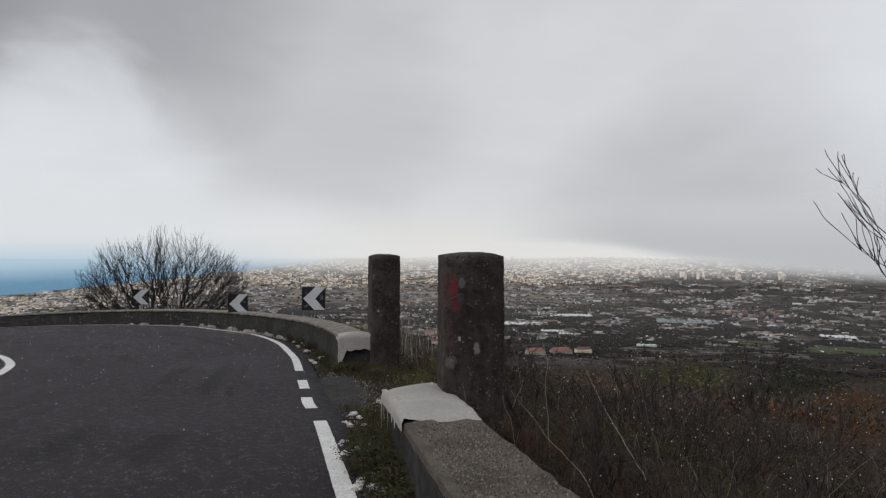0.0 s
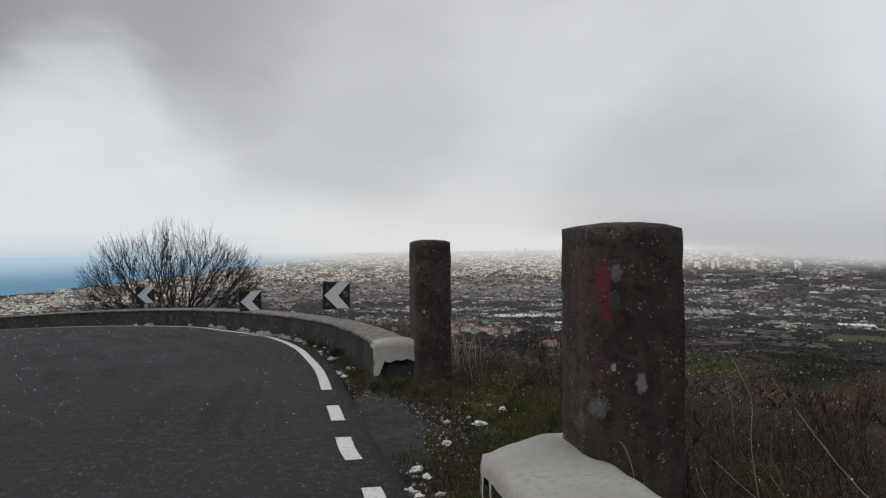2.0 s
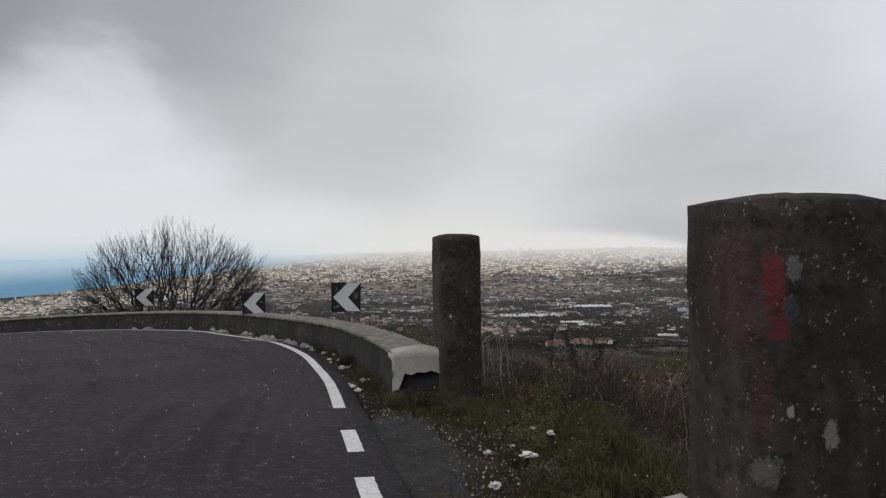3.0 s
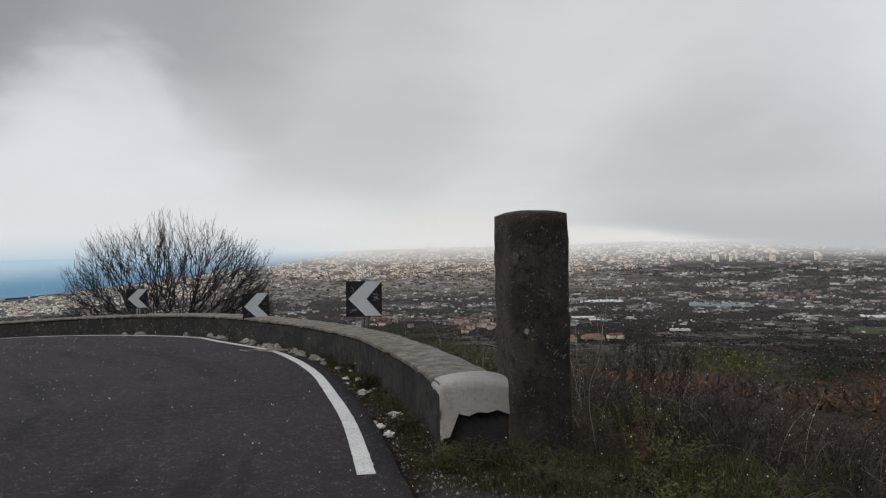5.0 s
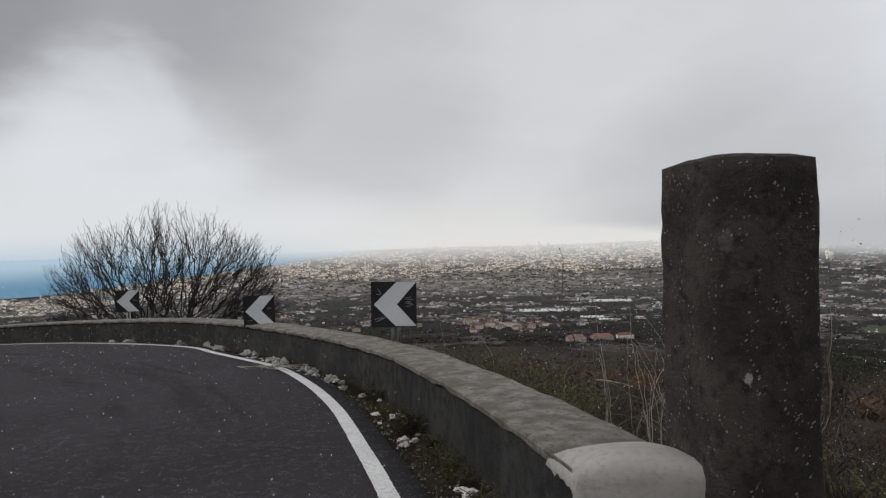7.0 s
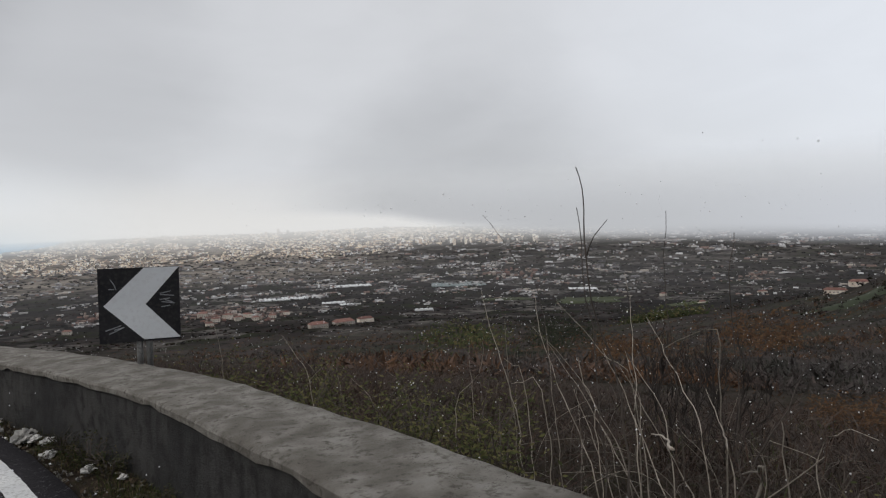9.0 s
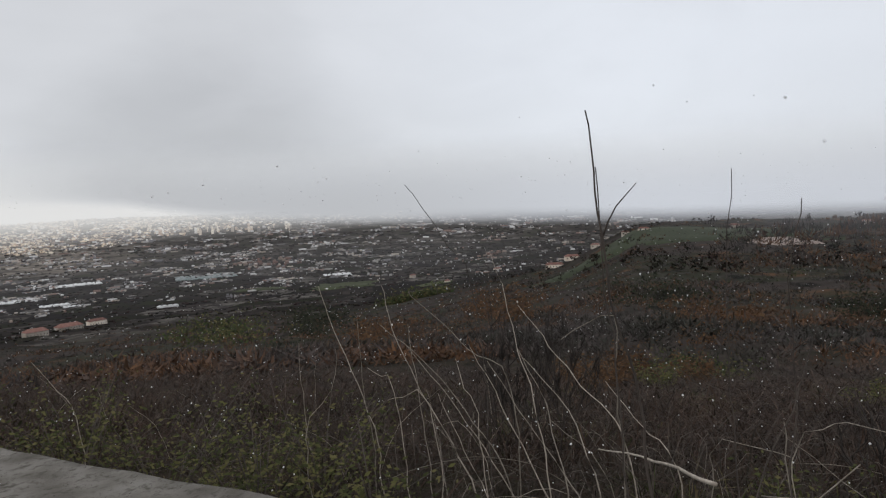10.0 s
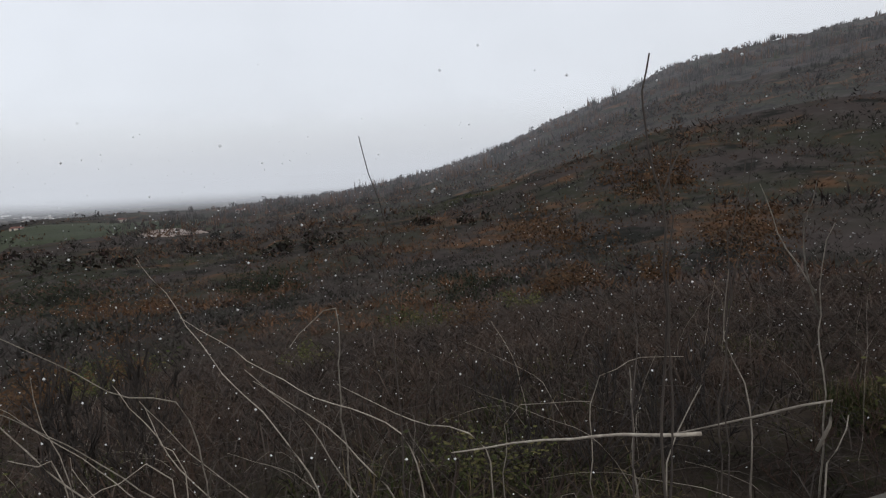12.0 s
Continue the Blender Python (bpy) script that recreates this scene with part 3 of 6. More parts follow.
# ---- parapets and pillars ----
def sweep(name, line, thick, height, mat, parent=None, label="", inset=0.0, lift=0.0, rough=0.012, sink=0.35, batter=0.03, levels=5, skew=0.0):
    """A wall along its inner foot line: inner face, rounded top edges, outer face."""
    verts, faces = [], []
    n = len(line)
    for i, p in enumerate(line):
        way = (line[min(i + 1, n - 1)] - line[max(i - 1, 0)]).normalized()
        side = Vector((way.y, -way.x, 0))
        w = thick(i / (n - 1)) if callable(thick) else thick
        h = height(i / (n - 1)) if callable(height) else height
        z0 = road_z(p.x, p.y)
        profile = [(inset + batter * k / levels, -sink + (h + sink - 0.04) * k / levels) for k in range(levels + 1)]
        profile += [(inset + batter + 0.012, h - 0.015), (inset + batter + 0.04, h)]
        profile += [(inset + 0.05 + (w - 0.1 - inset) * k / 4, h + 0.015 * math.sin(math.pi * k / 4)) for k in range(1, 4)]
        profile += [(w - 0.04, h), (w - 0.012, h - 0.015), (w, h - 0.04), (w, -sink - 0.5)]
        for k, (u, z) in enumerate(profile):
            q = p + side * u - way * skew * (u / w) * max(0, 1 - (p - line[0]).length / 0.9)
            g = noise.noise(Vector((q.x * 4, q.y * 4, z * 4 + 9))) * rough + noise.noise(Vector((q.x * 14, q.y * 14, z * 14))) * rough * 0.5
            verts.append((q.x + side.x * g, q.y + side.y * g, z0 + z + lift + g))
    w = len(profile)
    for i in range(n - 1):
        for k in range(w - 1):
            faces.append((i * w + k, (i + 1) * w + k, (i + 1) * w + k + 1, i * w + k + 1))
    faces.append(tuple(range(w - 1, -1, -1))[::-1])
    faces.append(tuple((n - 1) * w + k for k in range(w))[::-1])
    return mesh_object(name, verts, faces, mat, parent, smooth=False, label=label)


def coping(line, thick, height, mat, parent, label, rough=0.01, skew=0.0):
    """The top skin of a wall, a few millimetres proud of it."""
    verts, faces = [], []
    n = len(line)
    for i, p in enumerate(line):
        way = (line[min(i + 1, n - 1)] - line[max(i - 1, 0)]).normalized()
        side = Vector((way.y, -way.x, 0))
        w = thick(i / (n - 1)) if callable(thick) else thick
        h = height(i / (n - 1)) if callable(height) else height
        z0 = road_z(p.x, p.y)
        ragged = 0.035 * noise.noise(Vector((i * 0.9, 3, 0)))
        profile = [(-0.006, h - 0.035 + ragged), (-0.008, h + 0.0), (0.006, h + 0.012)] + [(0.02 + (w - 0.04) * k / 7, h + 0.013 + 0.005 * math.sin(math.pi * k / 7)) for k in range(1, 7)]
        profile += [(w - 0.006, h + 0.012), (w + 0.01, h - 0.0), (w + 0.012, h - 0.05 + ragged)]
        for u, z in profile:
            q = p + side * u - way * skew * (u / w) * max(0, 1 - (p - line[0]).length / 0.9)
            g = noise.noise(Vector((q.x * 5, q.y * 5, 1))) * rough + noise.noise(Vector((q.x * 19, q.y * 19, 5))) * rough * 0.6
            verts.append((q.x, q.y, z0 + z + g))
    w = len(profile)
    for i in range(n - 1):
        for k in range(w - 1):
            faces.append((i * w + k, (i + 1) * w + k, (i + 1) * w + k + 1, i * w + k + 1))
    ob = mesh_object("coping", verts, faces, mat, parent, smooth=True, label=label)
    ob.data.set_sharp_from_angle(angle=radians(38))
    return ob


def cement_lump(line, thick, height, parent, sag, mat=M_CEMENT, skew=0.0, swell=0.05, drips=False, reach=0.05):
    """Smooth cement poured over the free end of a wall, running down its end face."""
    verts, faces = [], []
    n = len(line)
    for i, p in enumerate(line):
        way = (line[min(i + 1, n - 1)] - line[max(i - 1, 0)]).normalized()
        side = Vector((way.y, -way.x, 0))
        z0 = road_z(p.x, p.y)
        near_end = 1 - i / (n - 1)
        blend = min(1, near_end * 5)
        bulge = swell * blend - 0.025 * (1 - blend)
        down = sag * max(0.05, 0.4 + 0.9 * noise.noise(Vector((i * 0.9, 1, 4)))) * (0.35 + 0.65 * near_end)
        if drips:
            down = 0.015 + sag * max(0, noise.noise(Vector((i * 0.42, 1, 4))) - 0.12)
            blend = min(1, near_end * 9 + 0.5 * noise.noise(Vector((i * 0.3, 7, 1))))
        round_end = math.sqrt(max(0, 1 - max(0, (0.12 - i / (n - 1)) / 0.12) ** 2))
        w, h = thick - max(0, thick - 0.56) * i / (n - 1) * drips, height
        profile = [(-0.012 - 0.006 * blend, h - 0.06 - down), (-0.02, h - 0.06), (0.0, h - 0.012 + 0.02 * blend)]
        profile += [(0.05 + (w - 0.1) * k / 8, h + bulge * (0.35 + 0.65 * math.sin(math.pi * k / 8)) * (0.75 + 0.25 * round_end)) for k in range(9)]
        profile += [(w + 0.0, h - 0.004 + 0.02 * blend), (w + 0.015, h - 0.04), (w + 0.014, h - 0.08 - down * 0.8)]
        for u, z in profile:
            q = p + side * u - way * skew * (u / w) * max(0, 1 - (p - line[0]).length / 0.9)
            g = 0.014 * noise.noise(Vector((q.x * 5, q.y * 5, z * 5)))
            verts.append((q.x, q.y, road_z(q.x, q.y) + z + g))
    w = len(profile)
    # the skirt over the end face
    p, way = line[0], (line[1] - line[0]).normalized()
    side = Vector((way.y, -way.x, 0))
    z0 = road_z(p.x, p.y)
    rows = 9
    for j in range(1, rows + 1):
        turn = min(1, j / 4) * math.pi / 2
        fall = max(0, j - 4) / (rows - 4)
        for k in range(w):
            x, y, z = verts[k]
            u = k / (w - 1)
            hang = 0.19 + 0.07 * noise.noise(Vector((k * 1.3, 2, 2)))
            hang = 0.36 if u < 0.25 else hang if u < 0.9 else 0.12
            out = reach * math.sin(turn) * (0.55 + 0.45 * math.sin(math.pi * min(max(u, 0.08), 0.92)))
            lump = 0.012 * noise.noise(Vector((x * 9, y * 9, j * 0.8)))
            q = Vector((x, y, z)) - way * (out + lump) - Vector((0, 0, (0.085 if reach > 0.03 else 0.012) * (1 - math.cos(turn)) + hang * fall))
            verts.append(tuple(q))
    for i in range(n - 1):
        for k in range(w - 1):
            faces.append((i * w + k, (i + 1) * w + k, (i + 1) * w + k + 1, i * w + k + 1))
    base = n * w
    for j in range(rows):
        lo = 0 if j == 0 else base + (j - 1) * w
        hi = base + j * w
        for k in range(w - 1):
            faces.append((hi + k, lo + k, lo + k + 1, hi + k + 1))
    return mesh_object("cement_cap", verts, faces, mat, parent, smooth=True, label="pale smooth cement skin over the wall's end")


LONG = spline([(*p, 0) for p in WALL_LINE], 0.16)


def long_thick(u):
    return 0.54 + 0.06 * step(u, 0.1, 0.3)


far_wall = new("wall_1")
tagged(far_wall, "low dark rendered parapet with a pale concrete coping, curving round the bend", "wall", kind="structure")
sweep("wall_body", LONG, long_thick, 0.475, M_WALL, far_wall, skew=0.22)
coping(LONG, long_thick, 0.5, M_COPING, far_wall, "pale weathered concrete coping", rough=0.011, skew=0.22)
cement_lump([LONG[0].lerp(LONG[2], k / 8) for k in range(9)], 0.68, 0.5, far_wall, 0.06, skew=0.26, swell=0.085, reach=0.06)

NEAR = spline([(*p, 0) for p in NEAR_WALL_LINE], 0.12)
near_wall = new("wall_2")
tagged(near_wall, "low crumbling parapet with pebbled concrete top beside the road", "wall", kind="structure")
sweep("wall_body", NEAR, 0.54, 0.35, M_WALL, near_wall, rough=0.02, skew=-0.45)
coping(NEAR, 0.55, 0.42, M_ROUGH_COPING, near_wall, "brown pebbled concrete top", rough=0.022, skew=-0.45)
cement_lump([NEAR[0].lerp(NEAR[13], k / 52) for k in range(53)], 0.6, 0.445, near_wall, 0.6, swell=0.04, drips=True, skew=-0.45, reach=0.015)


def build_pebbles():
    """Coarse aggregate standing out of the near wall's top."""
    rnd = random.Random(61)
    verts, faces = [], []
    for _ in range(3600):
        y = rnd.uniform(5.6, 8.75)
        p = min(NEAR, key=lambda q: abs(q.y - y))
        x = p.x - rnd.uniform(0.03, 0.53) - (y - p.y) * 0.23
        s = rnd.uniform(0.003, 0.0075)
        z = road_z(p.x, p.y) + 0.447 + rnd.uniform(-0.006, 0.006)
        n = len(verts)
        for u, v, w in ((1, 0, 0), (0.3, 0.9, 0), (-0.8, 0.6, 0), (-0.8, -0.6, 0), (0.3, -0.9, 0), (0, 0, 0.8)):
            verts.append((x + u * s * rnd.uniform(0.7, 1.3), y + v * s * rnd.uniform(0.7, 1.3), z + w * s - (0.004 if w == 0 else 0)))
        for k in range(5):
            faces.append((n + k, n + (k + 1) % 5, n + 5))
    tagged(mesh_object("pebbles", verts, faces, M_PEBBLE, near_wall), "small brown and grey pebbles set in concrete", kind="stuff")


M_PEBBLE = palette("pebble", ((0.1416, 0.1189, 0.09948), (0.2131, 0.1872, 0.1613), (0.08508, 0.07212, 0.0624), (0.2707, 0.2448, 0.2189), (0.1126, 0.08664, 0.0672)))
build_pebbles()


def pillar(corners, z0, top, name, label, lean=0.0, crown=0.035):
    """A rough upright block with worn rounded edges; corners go round its plan."""
    verts, faces = [], []
    cx, cy = sum(c[0] for c in corners) / 4, sum(c[1] for c in corners) / 4
    ring = []
    for i in range(4):
        a, b, c = Vector(corners[i - 1]), Vector(corners[i]), Vector(corners[(i + 1) % 4])
        f = 0.24 if i == 0 else 0.07
        for u in (0.0, 0.25, 0.5, 0.75, 1.0):
            ring.append((b + (a - b) * f) * (1 - u) ** 2 + b * 2 * u * (1 - u) + (b + (c - b) * f) * u * u)
        ring += [b.lerp(c, f + (0.93 - f) * k / 6) for k in range(1, 6) if i != 3 or k < 4]
    n, rows = len(ring), 34
    for j in range(rows + 1):
        z = z0 + (top - z0) * j / rows
        for p in ring:
            out = Vector((p.x - cx, p.y - cy, 0)).normalized()
            g = 0.011 * noise.noise(Vector((p.x * 6, p.y * 6, z * 6))) + 0.007 * noise.noise(Vector((p.x * 21, p.y * 21, z * 21)))
            wide = 1.02 - 0.015 * j / rows - (0.008 if j == rows else 0)
            verts.append((cx + (p.x - cx) * wide + out.x * g + lean * (z - z0), cy + (p.y - cy) * wide + out.y * g, z + 0.01 * noise.noise(p.to_3d() * 9) * (j == rows)))
    for j in range(rows):
        for k in range(n):
            i = (k + 1) % n
            faces.append((j * n + k, j * n + i, (j + 1) * n + i, (j + 1) * n + k))
    for ring_no, (f, dz) in enumerate(((0.72, 0.6), (0.35, 0.95))):
        for p in ring:
            verts.append((cx + (p.x - cx) * f + lean * (top - z0), cy + (p.y - cy) * f, top + crown * dz + 0.008 * noise.noise(p.to_3d() * 13)))
    verts.append((cx + lean * (top - z0), cy, top + crown))
    for j in range(rows, rows + 2):
        for k in range(n):
            i = (k + 1) % n
            faces.append((j * n + k, j * n + i, (j + 1) * n + i, (j + 1) * n + k))
    last = len(verts) - 1
    for k in range(n):
        faces.append(((rows + 2) * n + k, (rows + 2) * n + (k + 1) % n, last))
    ob = mesh_object(name, verts, faces, M_PILLAR, smooth=True)
    return tagged(ob, label, "pillar", "pillars by the road")


PILLAR_A = [(2.7, 9.84), (3.215, 9.95), (3.12, 10.42), (2.615, 10.29)]
PILLAR_B = [(1.4, 15.06), (1.855, 15.21), (1.72, 15.67), (1.262, 15.53)]
pillar_a = pillar(PILLAR_A, -0.35, 1.73, "stone_pillar", "dark weathered stone pillar with red graffiti beside the road")
pillar_b = pillar(PILLAR_B, -0.55, 1.7, "stone_pillar", "dark weathered stone pillar speckled with lichen behind the wall end")


M_PAINTED = material("painted pillar stone", PILLAR_TONES, 3.0, 16, 0.95, 1.0, 35, spots=(44, 0.26, (0.3, 0.28, 0.26)), streaks=(0.5, (0.03, 0.026, 0.024)))


def smear(mat, place, size, colour, strength, scale):
    """Lays a mottled smear of paint or lichen on a material round a place, with half-sizes in metres."""
    t = mat.node_tree
    sock = t.nodes["Principled BSDF"].inputs["Base Color"]
    under = sock.links[0].from_socket
    at = t.nodes.new("ShaderNodeMapping")
    at.vector_type = "TEXTURE"
    at.inputs["Location"].default_value = place
    at.inputs["Scale"].default_value = size
    coord = t.nodes.new("ShaderNodeTexCoord").outputs["Object"]
    t.links.new(coord, at.inputs["Vector"])
    far = t.nodes.new("ShaderNodeVectorMath")
    far.operation = "LENGTH"
    t.links.new(at.outputs[0], far.inputs[0])
    n = node(t, "ShaderNodeTexNoise", Scale=scale, Detail=6, Roughness=0.7)
    t.links.new(coord, n.inputs["Vector"])
    ragged = math_node(t, "ADD", far.outputs["Value"], math_node(t, "MULTIPLY", math_node(t, "SUBTRACT", n.outputs["Fac"], 0.5), 2.6))
    mask = math_node(t, "MULTIPLY", smooth_range(t, ragged, 1.05, 0.7), strength)
    t.links.new(mix_colour(t, mask, under, colour), sock)


for place, size, colour, strength in (((2.77, 9.92, 1.46), (0.05, 0.2, 0.13), (0.22, 0.035, 0.045), 0.7), ((2.79, 9.92, 1.3), (0.045, 0.2, 0.06), (0.2, 0.035, 0.05), 0.65),
                                      ((2.69, 10.0, 1.42), (0.06, 0.25, 0.22), (0.1, 0.042, 0.05), 0.5), ((2.74, 9.94, 1.05), (0.04, 0.2, 0.16), (0.1, 0.048, 0.06), 0.5),
                                      ((2.84, 9.9, 1.5), (0.035, 0.2, 0.05), (0.26, 0.26, 0.26), 0.5), ((2.83, 9.9, 1.36), (0.03, 0.2, 0.05), (0.08, 0.1, 0.13), 0.5),
                                      ((2.97, 9.91, 0.93), (0.034, 0.2, 0.055), (0.3, 0.29, 0.28), 0.8), ((2.82, 9.9, 1.02), (0.016, 0.2, 0.022), (0.4, 0.39, 0.38), 0.9),
                                      ((2.74, 9.92, 0.82), (0.05, 0.2, 0.06), (0.2, 0.2, 0.2), 0.5)):
    smear(M_PAINTED, place, size, colour, strength, 46)
pillar_a.data.materials[0] = M_PAINTED
smear(M_PILLAR, (1.5, 15.12, 0.78), (0.024, 0.2, 0.026), (0.4, 0.39, 0.37), 0.9, 30)
smear(M_PILLAR, (1.42, 15.15, 1.36), (0.03, 0.2, 0.06), (0.26, 0.25, 0.24), 0.25, 40)


# ---- chevron signs ----
def chevron_sign(x, y, z, turn, size, foot, scrawl, label, tilt=0.0):
    """A square black plate with a white arrowhead on two posts; z is the plate's centre."""
    root = new("chevron_sign")
    root.matrix_world = pose(x, y, z, 0, tilt, turn)
    h = size / 2
    bm = box(0, 0, 0, size, 0.012, size)
    part("plate", bm, M_BLACK, root, "scratched black plate")
    bm = bmesh.new()
    s = size
    outline = [(-0.44 * s, 0.0), (0.06 * s, 0.5 * s), (0.5 * s, 0.5 * s), (0.07 * s, 0.0), (0.5 * s, -0.48 * s), (0.04 * s, -0.48 * s)]
    lower = [bm.verts.new((px, -0.0065, pz * 0.99)) for px, pz in outline]
    upper = [bm.verts.new((px, -0.0095, pz * 0.99)) for px, pz in outline]
    for loop in (lower, upper):
        bm.faces.new((loop[0], loop[1], loop[2], loop[3]))
        bm.faces.new((loop[0], loop[3], loop[4], loop[5]))
    for i in range(6):
        j = (i + 1) % 6
        bm.faces.new((lower[i], lower[j], upper[j], upper[i]))
    bmesh.ops.recalc_face_normals(bm, faces=bm.faces[:])
    part("arrowhead", bm, M_WHITE, root, "white reflective arrowhead pointing one way")
    for px in (-0.02 * s, 0.1 * s):
        bm = bmesh.new()
        bmesh.ops.create_cone(bm, cap_ends=True, segments=14, radius1=0.024, radius2=0.024, depth=foot + h)
        bmesh.ops.translate(bm, vec=(px, 0.036, -h - foot + (foot + h) / 2 + 0.05), verts=bm.verts)
        part("post", bm, M_STEEL, root, "dull galvanised post", True)
    for pz in (-0.3 * s, 0.25 * s):
        part("bracket", box(0.04 * s, 0.018, pz, 0.2 * s, 0.022, 0.035, 0.003), M_STEEL, root)
    for k, (px, pz, w, a) in enumerate(scrawl):
        bm = box(px * s, -0.0075, pz * s, w * s, 0.003, 0.012 * s, 0, 0)
        bmesh.ops.rotate(bm, cent=(px * s, 0, pz * s), matrix=Euler((0, radians(a), 0)).to_matrix(), verts=bm.verts)
        part("scrawl", bm, M_INK, root, "thin pale marker stroke")
    return tagged(root, label, "road sign", "chevron signs along the bend")


SCRAWL = [(0.32, 0.15, 0.14, -12), (0.34, 0.11, 0.18, 6), (0.31, 0.06, 0.13, -6), (0.35, 0.01, 0.17, 10), (0.32, -0.04, 0.12, -8), (0.36, 0.03, 0.1, 20),
          (-0.32, 0.3, 0.12, 60), (-0.3, 0.26, 0.1, 70), (-0.34, 0.22, 0.07, 5), (-0.33, -0.3, 0.2, -18), (-0.3, -0.34, 0.18, -24), (-0.26, -0.31, 0.13, -14)]
chevron_sign(-0.845, 20.84, 0.575, 4, 0.6, 0.3, SCRAWL, "black road sign with white chevron and scrawls above the wall", 1.0)
chevron_sign(-4.13, 24.83, 0.12, 16, 0.6, 0.55, [(0.3, 0.1, 0.12, 8), (0.33, 0.05, 0.15, -6), (-0.3, -0.3, 0.14, -16)], "black road sign with white chevron half hidden by the wall", -1.0)
chevron_sign(-9.57, 29.55, -0.02, 22, 0.6, 0.8, [(0.3, 0.08, 0.12, -8), (0.32, 0.02, 0.13, 6)], "black road sign with white chevron before a bare bush", 1.0)

# ---- city and plain ----
R_TABLE = np.geomspace(200, 4900, 400)
EL_TABLE = np.degrees(np.arctan((np.interp(R_TABLE, RANGE, DEPTH) - 1.4) / R_TABLE))


def plain_range(el):
    """How far off the plain lies at an angle below the horizon."""
    return float(np.interp(el, EL_TABLE[160:], R_TABLE[160:]))


def on_land(az, r):
    a = radians(az)
    x, y = r * math.sin(a), 16 + r * math.cos(a)
    return x, y, ground_z(x, y)


def block(verts, faces, x, y, z, sx, sy, h, turn, pitched=False):
    c, s = math.cos(turn), math.sin(turn)
    n = len(verts)
    foot = [(-sx, -sy), (sx, -sy), (sx, sy), (-sx, sy)]
    for dz in (-4, h):
        for u, v in foot:
            verts.append((x + u * c - v * s, y + u * s + v * c, z + dz))
    for k in range(4):
        j = (k + 1) % 4
        faces.append((n + k, n + j, n + 4 + j, n + 4 + k))
    if pitched:
        for u in (-sx, sx):
            verts.append((x + u * c, y + u * s, z + h + sy * 0.5))
        faces += [(n + 4, n + 5, n + 9, n + 8), (n + 6, n + 7, n + 8, n + 9), (n + 4, n + 8, n + 7), (n + 5, n + 6, n + 9)]
    else:
        faces.append((n + 4, n + 5, n + 6, n + 7))


